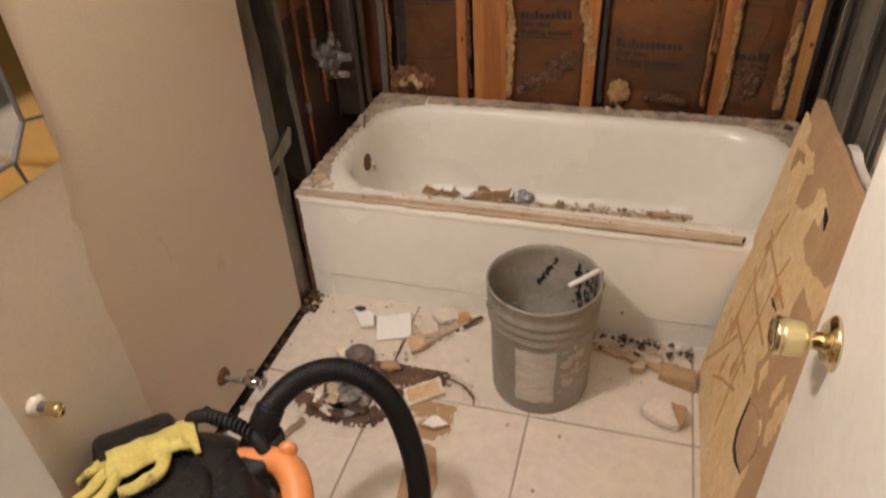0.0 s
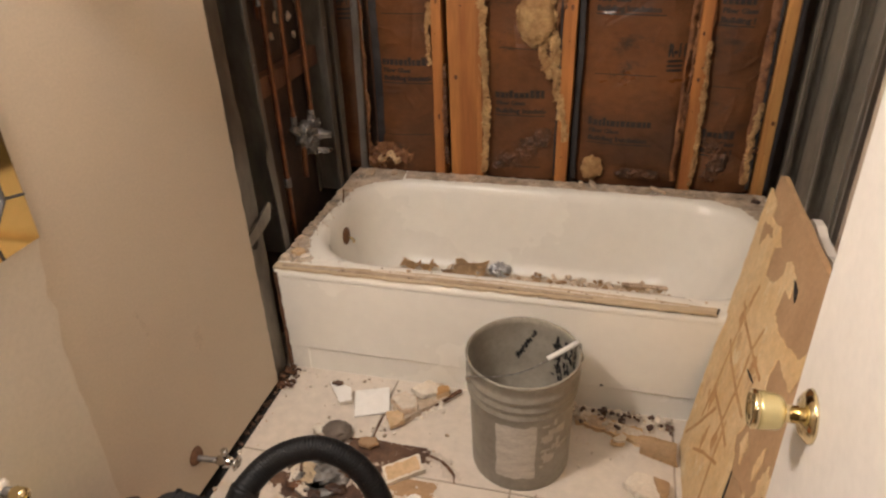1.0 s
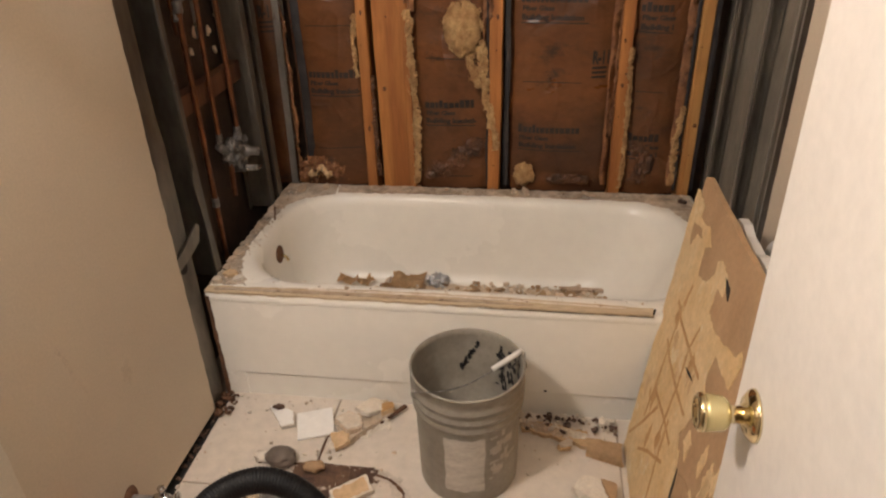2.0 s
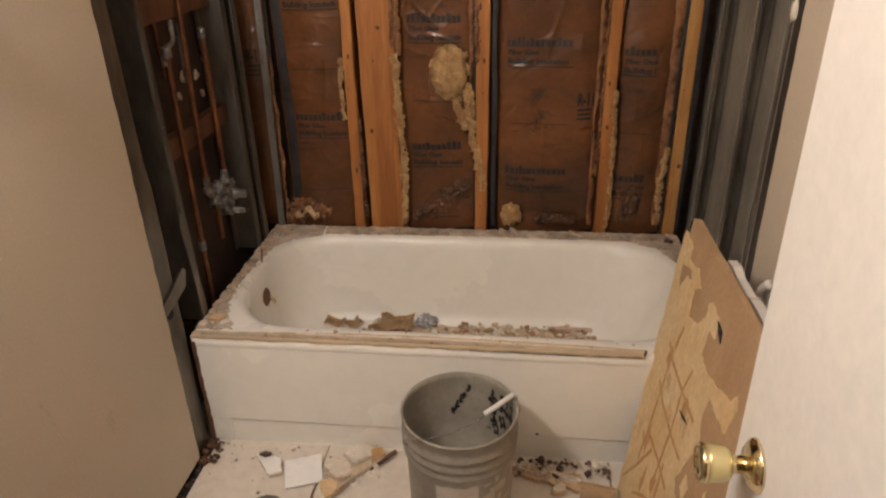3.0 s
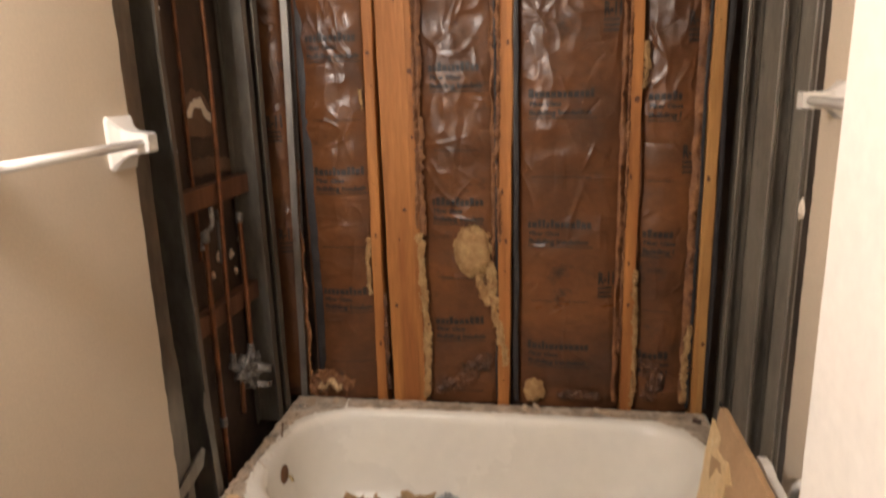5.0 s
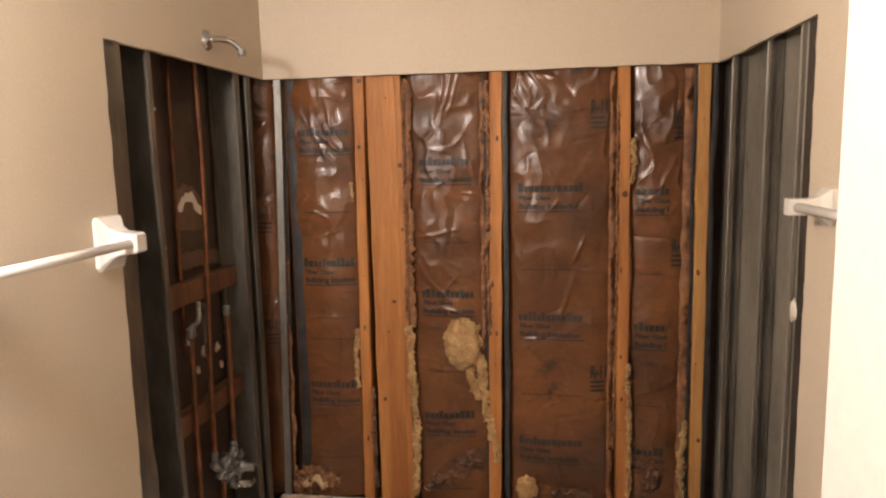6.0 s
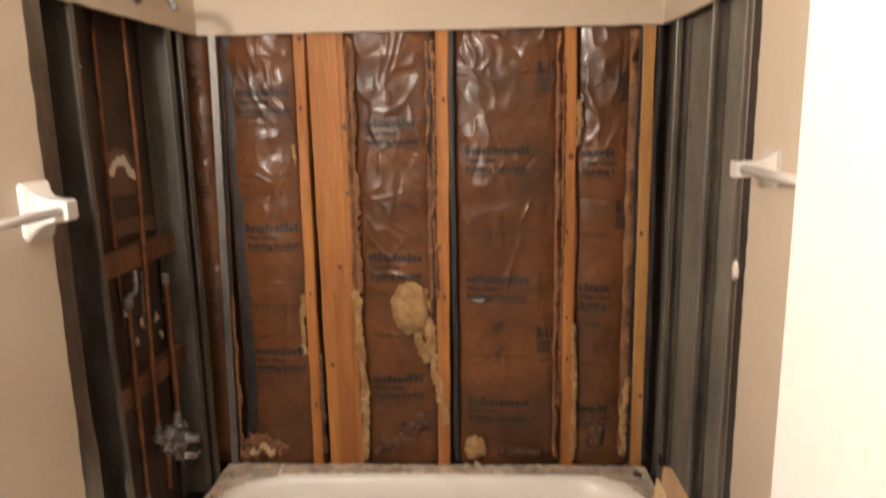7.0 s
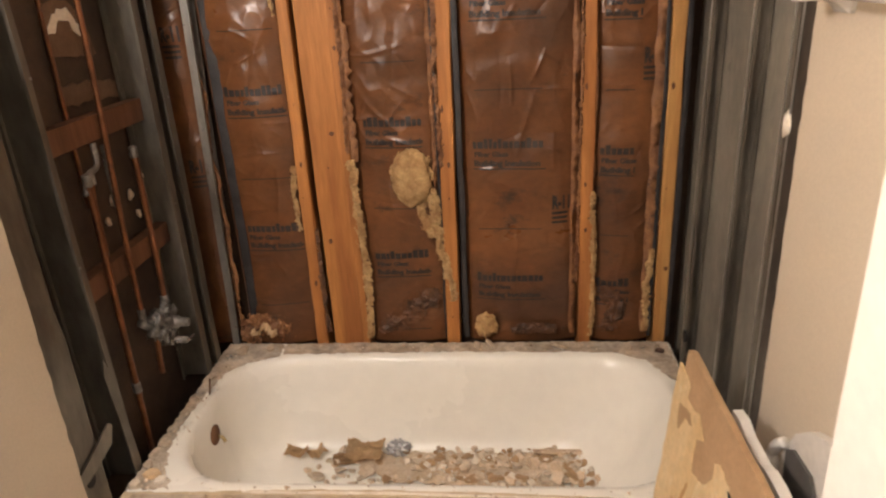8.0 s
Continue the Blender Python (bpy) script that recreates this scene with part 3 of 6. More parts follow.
batt(0.052, 0.308, 3, (1.655, 1.195, 0.745), 0.105, 0.292, "creased brown kraft-faced insulation batt with faded print")
batt(0.484, 0.772, 8, (1.545, 1.085, 0.640), 0.530, 0.712, "torn brown kraft-faced insulation batt with wool showing")
batt(0.834, 1.200, 14, (1.450, 1.005, 0.555), 0.868, 1.092, "wide shiny brown kraft-faced insulation batt with print", ((1.108, 1.70), (1.112, 0.80)))
batt(1.236, 1.450, 21, (1.435, 0.975, 0.530), 1.258, 1.362, "narrow wrinkled brown kraft-faced insulation batt", ((1.372, 1.66), (1.374, 1.24)))
batt(-0.112, 0.012, 27, (), 0, 0, "brown facing strip in the room corner", ((-0.06, 1.36), (-0.05, 0.95)))


def edge_strip(x, width, seed, label, face=0.806):
    """A wavy asphalt-coated flange of a batt, hanging along a stud."""
    ob = thing("insulation_flange", (x, face, 0.39), label, "insulation", "black flanges of the batts")
    bm = bmesh.new()
    rows = []
    for k in range(121):
        z = 0.39 + 1.5 * k / 120
        a = 0.006 * noise.noise(Vector((seed, z * 3, 0))) + 0.002 * noise.noise(Vector((seed, z * 21, 4)))
        w = width * (1 + 0.3 * noise.noise(Vector((seed + 9, z * 5, 2))))
        d = 0.004 * noise.noise(Vector((seed + 4, z * 8, 1)))
        rows.append([bm.verts.new((x + a + w * u, face + d - (0.002 if u == 0.5 else 0), z)) for u in (0, 0.5, 1)])
    for r0, r1 in zip(rows, rows[1:]):
        for i in range(2):
            bm.faces.new((r0[i], r0[i + 1], r1[i + 1], r1[i]))
    part("strip", bm, TAR, ob, "", True)


edge_strip(0.818, 0.017, 1, "black asphalt flange hanging along a stud")
edge_strip(0.068, 0.030, 2, "black crumpled flange beside the steel corner strip", 0.818)
# Black strip added for the shade of the corner gap.
edge_strip(1.488, 0.016, 3, "black strip for the dark corner gap by the steel studs", 0.803)
edge_strip(0.754, 0.007, 5, "thin black flange edge along a stud", 0.804)
edge_strip(1.430, 0.012, 7, "dark torn flange beside the pale stud", 0.806)


TORN = surface("torn_kraft_edge", (0.30, 0.135, 0.052), (0.16, 0.066, 0.028), rough=0.6, patch=16, grain=70, contrast=1.0, bump=0.6, depth=0.004, c3=(0.055, 0.030, 0.020), spots=0.57, spot_scale=14)
DARK_TORN = surface("dark_torn_kraft", (0.15, 0.062, 0.026), (0.060, 0.028, 0.014), rough=0.5, patch=16, grain=70, contrast=1.0, bump=0.6, depth=0.004, c3=(0.26, 0.13, 0.06), spots=0.62, spot_scale=14)


def wool_strip(x, z0, z1, width, seed, label, face=0.800, taper=0.0, mat=None):
    """Shreds of wool and paper torn off along a stud."""
    ob = thing("wool_shred", (x, face, z0), label, "insulation", "torn wool on the studs")
    bm = bmesh.new()
    nz, nx = max(8, int((z1 - z0) / 0.006)), 8
    rows = []
    for k in range(nz + 1):
        z = z0 + (z1 - z0) * k / nz
        f = 1 - taper * k / nz
        l = 0.006 * noise.noise(Vector((seed, z * 14, 0)))
        r = width * f * (0.7 + 0.8 * noise.noise(Vector((seed + 5, z * (7 if mat else 15), 0))) + 0.35 * noise.noise(Vector((seed + 8, z * 55, 0))))
        row = []
        for i in range(nx + 1):
            u = i / nx
            px = x + l + max(0.003, r) * u
            d = (0.016 * math.sin(math.pi * min(1, u * 0.9 + 0.1)) + 0.010 * noise.fractal(Vector((px * 40, z * 40, seed)), 0.7, 2, 4)) * (0.4 if mat else 1)
            row.append(bm.verts.new((px, face + 0.004 - max(0.0, d), z)))
        rows.append(row)
    for r0, r1 in zip(rows, rows[1:]):
        for i in range(nx):
            bm.faces.new((r0[i], r0[i + 1], r1[i + 1], r1[i]))
    part("wool", bm, mat or WOOL, ob, "", True)


wool_strip(0.482, 1.02, 1.88, 0.034, 12, "thin torn kraft paper along a stud", 0.806, 0.0, TORN)
wool_strip(0.740, 0.80, 1.86, 0.026, 9, "torn kraft paper edge on a stud", 0.810, 0.0, TORN)
wool_strip(1.404, 0.42, 1.88, 0.050, 22, "torn kraft paper edge beside the pale stud", 0.808, 0.0, TORN)
wool_strip(1.170, 0.40, 1.88, 0.026, 25, "torn kraft paper edge beside a stud", 0.812, 0.0, TORN)
wool_strip(1.236, 0.95, 1.40, 0.012, 29, "torn kraft paper edge on a stud", 0.806, 0.0, TORN)
wool_strip(0.020, 0.40, 1.88, 0.020, 33, "torn kraft paper beside the steel strip", 0.826, 0.0, TORN)


def tattered(spine, width, seed, place, cell=0.0026, bite=0.85, high=0.009):
    """A torn, fluffy layer along a spine (u, v): cells kept where an uneven edge allows; place(u, v, height) puts them in space."""
    us, vs = [q[0] for q in spine], [q[1] for q in spine]
    u0, v0 = min(us) - width * 1.6, min(vs) - width * 0.8
    nu, nv = int((max(us) + width * 1.6 - u0) / cell), int((max(vs) + width * 0.8 - v0) / cell)
    legs = [(Vector(a), Vector(b)) for a, b in zip(spine, spine[1:])]

    def edge(u, v):
        q = Vector((u, v))
        best = 9.0
        for a, b in legs:
            f = max(0.0, min(1.0, (q - a).dot(b - a) / (b - a).length_squared))
            best = min(best, (q - a.lerp(b, f)).length)
        ragged_by = bite * noise.fractal(Vector((u * 42, v * 30, seed)), 0.6, 2.0, 6) + 0.45 * noise.noise(Vector((u * 9, v * 9, seed + 4)))
        return 1 - best / width + ragged_by

    bm, grid = bmesh.new(), {}
    inside = {(i, j): edge(u0 + i * cell, v0 + j * cell) for i in range(nu + 1) for j in range(nv + 1)}

    def corner(i, j):
        if (i, j) not in grid:
            u, v = u0 + i * cell, v0 + j * cell
            h = high * min(1.0, max(0.05, inside[i, j])) * (0.7 + 1.1 * noise.fractal(Vector((u * 45, v * 45, seed + 9)), 0.6, 2.0, 4))
            grid[i, j] = bm.verts.new(place(u + 0.4 * cell * noise.noise(Vector((u * 300, v * 300, 1))), v + 0.4 * cell * noise.noise(Vector((u * 300, v * 300, 5))), max(0.0006, h)))
        return grid[i, j]

    for i in range(nu):
        for j in range(nv):
            if inside[i, j] > 0 and inside[i + 1, j] > -0.3 and inside[i, j + 1] > -0.3:
                bm.faces.new((corner(i, j), corner(i + 1, j), corner(i + 1, j + 1), corner(i, j + 1)))
    return bm


def tuft(centre, size, seed, label, rough=0.3, detail=4):
    ob = thing("wool_tuft", (centre[0], centre[1], centre[2] - size[2]), label, "insulation", "tufts of glass wool")
    part("wool", lump(centre, size, seed, rough, detail, 2.6), WOOL, ob, "", True)
    rim = [(centre[0] + size[0] * 0.8 * math.cos(a / 8 * math.tau), centre[2] + size[2] * 0.8 * math.sin(a / 8 * math.tau)) for a in range(9)]
    tagged(part("fluff", tattered(rim, size[0] * 0.30, seed, lambda u, v, h: (u, centre[1] - h, v)), WOOL, ob, "", True), kind="stuff")


def shreds(spine, width, seed, label, face=0.800, mat=None):
    """Tatters of wool and paper caught along a line (x, z) on the studs."""
    ob = thing("wool_shred", (spine[0][0], face, spine[0][1]), label, "insulation", "torn wool on the studs")
    tagged(part("wool", tattered(spine, width * 0.75, seed, lambda u, v, h: (u, face - h, v)), mat or WOOL, ob, "", True), kind="stuff")


tuft((0.674, 0.800, 0.965), (0.064, 0.028, 0.090), 1, "round tuft of yellow glass wool poking through the facing", 0.20)
shreds([(0.690, 0.90), (0.706, 0.83), (0.722, 0.775)], 0.026, 2, "drooping shred of yellow glass wool", 0.803)
shreds([(0.735, 0.92), (0.745, 0.80), (0.752, 0.72), (0.775, 0.63), (0.790, 0.54)], 0.017, 3, "ragged tan shreds along a stud edge", 0.798)
tuft((0.892, 0.796, 0.440), (0.036, 0.012, 0.046), 4, "scrap of pale wool on the tub edge", 0.25)
shreds([(0.490, 0.40), (0.503, 0.55), (0.496, 0.68), (0.488, 0.86), (0.484, 1.02)], 0.017, 5, "ragged yellow wool spilling beside the wide board", 0.800)
shreds([(1.242, 0.40), (1.246, 0.52), (1.243, 0.70), (1.236, 0.90)], 0.011, 6, "ragged yellow wool along a stud foot", 0.799)
shreds([(1.240, 1.52), (1.248, 1.58), (1.240, 1.66)], 0.011, 8, "small wool fringe on a stud", 0.800)
shreds([(0.292, 0.80), (0.284, 0.90), (0.296, 1.01)], 0.013, 9, "torn tuft of wool beside a stud", 0.800)
shreds([(0.296, 1.47), (0.290, 1.53)], 0.009, 10, "small tuft of wool beside a stud", 0.802)
shreds([(1.420, 0.42), (1.418, 0.56), (1.428, 0.70)], 0.014, 11, "torn paper tatters beside the pale stud", 0.802)
shreds([(0.56, 0.44), (0.64, 0.48), (0.70, 0.55)], 0.050, 13, "brown tatters in the torn foot of a batt", 0.806, DARK_TORN)
shreds([(1.12, 0.42), (1.06, 0.43), (0.99, 0.42)], 0.030, 19, "curled brown paper over the tub edge", 0.800, DARK_TORN)
shreds([(1.30, 0.43), (1.33, 0.50), (1.28, 0.56)], 0.034, 20, "dark torn paper at a batt foot", 0.806, DARK_TORN)
shreds([(0.345, 0.42), (0.34, 0.62), (0.345, 0.80)], 0.010, 23, "dark torn paper edge beside a stud", 0.803, DARK_TORN)
shreds([(0.768, 1.00), (0.762, 1.30), (0.770, 1.60), (0.765, 1.86)], 0.010, 27, "thin torn paper edge on a stud", 0.799, TORN)
shreds([(1.190, 0.60), (1.194, 0.95), (1.196, 1.30), (1.194, 1.80)], 0.007, 28, "thin torn paper edge beside a stud", 0.799, TORN)
shreds([(0.475, 1.05), (0.484, 1.30), (0.480, 1.60), (0.484, 1.86)], 0.008, 30, "thin torn paper edge beside the narrow stud", 0.800, TORN)


crumple = thing("plastic_scrap", (0.10, 0.79, 0.39), "crumpled clear plastic and paper in the tub corner", "debris")
part("scrap", tattered([(0.055, 0.40), (0.11, 0.46), (0.16, 0.425)], 0.040, 45, lambda u, v, h: (u, 0.806 - 2.5 * h, v)), TORN, crumple, "", True)
part("fold", tattered([(0.075, 0.42), (0.12, 0.45), (0.15, 0.42)], 0.014, 47, lambda u, v, h: (u, 0.790 - 2 * h, v)), TAN, crumple, "pale crumpled fold", True)


# ---- steel studs ----
def channel(name, at, flange, web, z0, z1, turn, label, lean=0.0, group="steel studs", far=False):
    """A steel C stud: web, two flanges and lips; its flange faces the room."""
    ob = thing(name, (at[0], at[1], z0), label, "stud", group)
    t, lip = 0.0012, 0.008
    prof = [(0, 0), (flange, 0), (flange, lip), (flange - t, lip), (flange - t, t), (t, t), (t, web - t), (flange - t, web - t), (flange - t, web - lip), (flange, web - lip), (flange, web), (0, web)]
    if far:
        prof = [(flange - u, v) for u, v in prof]
    c, s = round(math.cos(radians(turn))), round(math.sin(radians(turn)))
    bm = bmesh.new()
    rows = []
    for k in range(21):
        z = z0 + (z1 - z0) * k / 20
        w = 0.0018 * noise.noise(Vector((at[0] * 7 + at[1] * 13, z * 4, 0)))
        rows.append([bm.verts.new((at[0] + u * c - v * s + lean * (z - 1.2) * abs(c) + w, at[1] + u * s + v * c + lean * (z - 1.2) * abs(s) + w, z)) for u, v in prof])
    for r0, r1 in zip(rows, rows[1:]):
        for i in range(12):
            bm.faces.new((r0[i], r0[(i + 1) % 12], r1[(i + 1) % 12], r1[i]))
    bm.faces.new(rows[0])
    bm.faces.new(rows[-1][::-1])
    part("profile", bm, BRIGHT_STEEL if name == "steel_strip" else STEEL, ob)
    rng = random.Random(int(at[1] * 977))
    for k in range(5):
        z = z0 + 0.2 + k * (z1 - z0 - 0.4) / 4 + rng.uniform(-0.08, 0.08)
        u = flange * rng.uniform(0.3, 0.7)
        p = (at[0] + u * c, at[1] + u * s, z)
        r = [(0.0, -0.0025), (0.0035, -0.0015), (0.0035, 0.001)]
        if c:
            part("screw", lathe(r, p, "y", 8), LIME, ob)
        else:
            part("screw", lathe([(a, -h if at[0] < 0.7 else h) for a, h in r], p, "x", 8), LIME, ob)
    return ob


# west: flange in the plane of the wall, web running into it
channel("steel_stud", (-0.013, 0.094, 0), 0.019, 0.090, 0.36, 2.3, 90, "dusty steel stud in the opened wall", -0.02, far=True)
channel("steel_stud", (-0.013, 0.585, 0), 0.034, 0.090, 0.36, 2.3, 90, "steel stud beside the room corner", far=True)
channel("steel_stud", (-0.013, 0.665, 0), 0.034, 0.090, 0.36, 2.3, 90, "steel corner stud in the opened wall", far=True)
channel("steel_strip", (0.014, 0.798, 0), 0.024, 0.050, 0.36, 2.02, 0, "bright steel corner stud against the insulation", 0.026)
bm = bmesh.new()
rows = []
for k in range(31):
    z = 0.0 + 2.3 * k / 30
    e = 0.010 + 0.006 * noise.noise(Vector((2, z * 6, 0))) + (0.012 if z < 0.9 else 0)
    rows.append([bm.verts.new(p) for p in ((-0.016, -0.135, z), (-0.016, -0.03 + e, z), (-0.024, -0.018 + e, z), (-0.026, -0.135, z))])
for r0, r1 in zip(rows, rows[1:]):
    for i in range(4):
        bm.faces.new((r0[i], r0[(i + 1) % 4], r1[(i + 1) % 4], r1[i]))
bm.faces.new(rows[0])
bm.faces.new(rows[-1][::-1])
wide = thing("steel_jamb_stud", (-0.016, -0.09, 0), "wide dull steel stud along the cut wallboard edge", "stud", "steel studs")
part("web", bm, STEEL, wide)
part("bracket", slab([(-0.120, 0.535), (-0.05, 0.552), (0.045, 0.585), (0.058, 0.572), (0.040, 0.530), (-0.02, 0.515), (-0.120, 0.500)], "x", -0.0135, -0.0095), STEEL, wide, "bent steel clip")
part("web_hole", lathe([(0.0, 0.0015), (0.016, 0.0015), (0.016, -0.003)], (-0.0155, -0.058, 0.497), "x", 14), DARK, wide)
part("flap", slab([(0.095, 0.40), (0.128, 0.39), (0.118, 0.52), (0.104, 0.68), (0.085, 0.74), (0.072, 0.70), (0.088, 0.55)], "x", -0.009, -0.006), STEEL, wide, "torn steel flap")
# east
channel("steel_stud", (1.513, 0.665, 0), 0.020, 0.034, 0.0, 2.3, 270, "dusty steel stud by the room corner")
channel("steel_stud", (1.513, 0.345, 0), 0.012, 0.034, 0.0, 2.3, 270, "dusty steel stud in the opened wall")
channel("steel_stud", (1.513, 0.118, 0), 0.018, 0.034, 0.0, 2.3, 270, "dusty steel stud beside the cut wallboard")
jamb = thing("steel_jamb_stud", (1.52, 0.05, 0), "dark steel stud along the cut wallboard edge", "stud", "steel studs")
part("web", box(1.5135, -0.04, 0, 1.519, 0.084, 2.3, 0.001), JAMB, jamb)
part("edge_bead", box(1.512, 0.086, 0, 1.517, 0.092, 1.90, 0.001), BRIGHT_STEEL, jamb, "pale edge strip")
part("plaster_dab", lump((1.513, 0.094, 1.255), (0.008, 0.018, 0.026), 4, 0.5, 2), GYPSUM, jamb, "white dab of plaster", True)
# Strips of brighter steel along the studs' room-side edges.
for y, name in ((0.668, "corner"), (0.347, "middle"), (0.120, "near")):
    lip = thing("steel_lip", (1.512, y, 0.0), "edge strip of a steel stud in brighter steel", "stud", "steel studs")
    part("lip", box(1.5095, y - 0.003, 0.0, 1.5130, y + 0.0015, 1.892, 0.0006), BRIGHT_STEEL, lip)
slot = thing("web_slot", (1.515, 0.60, 0.45), "dark punched hole in a steel stud", "hole")
part("slot", lathe([(0.0, -0.0015), (0.020, -0.0015), (0.020, 0.004)], (1.5120, 0.652, 0.475), "x", 16), DARK, slot)
setting("floor_plate", box(1.515, 0.0, 0.0, 1.549, 0.80, 0.035), STEEL, "steel floor track under the studs", "track")


# ---- pipes in the west wall ----
def pipe_run(points, r, label, mat=COPPER, collars=()):
    ob = thing("water_pipe", points[0], label, "pipe", "copper pipes in the opened wall")
    part("pipe", tube(points, r, 12, 6), mat, ob, "", True)
    for p in collars:
        part("collar", lathe([(r, -0.016), (r * 1.35, -0.014), (r * 1.35, 0.014), (r, 0.016)], p, "z", 12), LIME, ob, "", True)


pipe_run([(-0.05, 0.252, 0.20), (-0.05, 0.254, 0.60), (-0.05, 0.262, 1.00), (-0.05, 0.266, 1.145)], 0.0085, "brown copper riser pipe rising behind the tub end", collars=[(-0.05, 0.266, 1.135), (-0.05, 0.254, 0.55)])
pipe_run([(-0.05, 0.358, 0.70), (-0.05, 0.365, 0.95), (-0.05, 0.40, 1.50), (-0.05, 0.395, 1.955)], 0.0075, "thin copper pipe up to the shower arm", collars=[(-0.05, 0.358, 0.72)])
pipe_run([(-0.05, 0.490, 0.66), (-0.05, 0.499, 0.90), (-0.05, 0.500, 1.15)], 0.0085, "capped copper stub pipe above the mixing valve", collars=[(-0.05, 0.500, 1.148), (-0.05, 0.490, 0.70)])
pipe_run([(-0.055, 0.255, 1.10), (-0.060, 0.285, 1.14), (-0.060, 0.335, 1.155), (-0.06, 0.34, 1.21)], 0.0075, "short crooked copper pipe ends", LIME)

pipe_run([(-0.098, 0.318, 1.05), (-0.098, 0.320, 1.30), (-0.098, 0.330, 1.95)], 0.006, "thin brown pipe behind the wooden blocking")
pipe_run([(-0.070, 0.300, 0.92), (-0.070, 0.302, 1.06), (-0.072, 0.318, 1.125)], 0.007, "short copper pipe end with a crusted cap", collars=[(-0.072, 0.318, 1.125)])
pipe_run([(-0.075, 0.405, 1.02), (-0.075, 0.404, 1.12), (-0.075, 0.404, 1.19)], 0.0075, "grey capped pipe stub behind the shower pipe", LIME)
valve = thing("mixing_valve", (-0.05, 0.43, 0.60), "corroded shower mixing valve with white mineral crust", "valve")
part("body", lump((-0.045, 0.425, 0.655), (0.030, 0.048, 0.038), 3, 0.55, 4, 3.6), LIME, valve, "", True)
for k, (y, z, q) in enumerate(((0.385, 0.685, 0.016), (0.40, 0.64, 0.014), (0.43, 0.70, 0.015), (0.47, 0.675, 0.013), (0.445, 0.615, 0.014), (0.41, 0.61, 0.011), (0.485, 0.635, 0.010))):
    part("crust", lump((-0.022, y, z), (q * 0.7, q, q * 1.1), 20 + k, 0.9, 3, 3.4), LIME, valve, "white mineral crust" if k == 0 else "", True)
part("inlet", tube([(-0.05, 0.345, 0.70), (-0.05, 0.38, 0.672), (-0.05, 0.43, 0.66)], 0.013, 10, 5), LIME, valve, "", True)
part("outlet", tube([(-0.05, 0.49, 0.70), (-0.05, 0.472, 0.672), (-0.05, 0.43, 0.65)], 0.013, 10, 5), LIME, valve, "", True)
part("stem", lathe([(0.0, 0.075), (0.013, 0.073), (0.015, 0.045), (0.020, 0.040), (0.022, 0.01), (0.026, -0.01)], (-0.045, 0.455, 0.645), "x", 14), LIME, valve, "dull crusted stem", True)
part("lower_stem", lathe([(0.0, 0.06), (0.010, 0.058), (0.011, 0.02), (0.016, 0.015), (0.018, -0.02)], (-0.045, 0.455, 0.585), "x", 12), LIME, valve, "", True)
part("tail_pipe", tube([(-0.05, 0.405, 0.62), (-0.05, 0.395, 0.56), (-0.05, 0.392, 0.51)], 0.009, 10, 5), COPPER, valve, "brown copper tail", True)
part("handle_wire", tube([(-0.02, 0.44, 0.585), (0.005, 0.47, 0.575), (0.005, 0.51, 0.572)], 0.005, 8, 5), CHROME, valve, "", True)

for z, y0, y1, lab in ((1.245, 0.135, 0.66, "dark wooden blocking behind the copper pipes"), (0.872, 0.135, 0.66, "dark wooden blocking above the mixing valve")):
    ob = thing("blocking", (-0.09, 0.4, z - 0.03), lab, "timber", "blocking in the opened wall")
    part("timber", box(-0.098, y0, z - 0.032, -0.062, y1, z + 0.030, 0.002), BLOCKING, ob)
tear = thing("paper_tear", (-0.113, 0.35, 1.36), "torn paper and white gypsum on the wallboard back", "debris", "torn spots on the wallboard back")
part("gypsum", slab(ragged([(0.345, 1.470), (0.365, 1.505), (0.41, 1.530), (0.45, 1.525), (0.475, 1.49), (0.515, 1.475), (0.50, 1.455), (0.46, 1.468), (0.435, 1.502), (0.40, 1.505), (0.375, 1.475)], 0.014, 0.005), "x", -0.1145, -0.1085), GYPSUM, tear)
part("paper", slab(ragged([(0.335, 1.415), (0.345, 1.535), (0.40, 1.560), (0.47, 1.535), (0.52, 1.47), (0.535, 1.41)], 0.018, 0.006), "x", -0.1148, -0.111), DIM_PAPER, tear, "lighter kraft paper")
tear2 = thing("paper_tear", (-0.113, 0.5, 1.29), "pale strip of torn paper deep in the wall", "debris", "torn spots on the wallboard back")
part("paper", slab(ragged([(0.33, 1.352), (0.46, 1.348), (0.60, 1.330), (0.61, 1.285), (0.50, 1.296), (0.33, 1.300)], 0.016, 0.005), "x", -0.1148, -0.108), DIM_PAPER, tear2)
for y, z, s, seed in ((0.655, 1.300, 0.015, 2), (0.446, 1.027, 0.014, 3), (0.40, 0.98, 0.009, 4), (0.680, 1.171, 0.011, 5), (0.535, 1.015, 0.012, 8), (0.66, 0.46, 0.010, 6), (0.62, 1.05, 0.016, 9), (0.56, 0.95, 0.010, 10)):
    ob = thing("plaster_lump", (-0.105, y, z - s), "small pale lump of plaster in the wall", "debris", "plaster lumps in the wall")
    part("lump", lump((-0.108, y, z), (0.006, s, s * 1.3), seed, 0.6, 2), RUBBLE, ob, "", True)

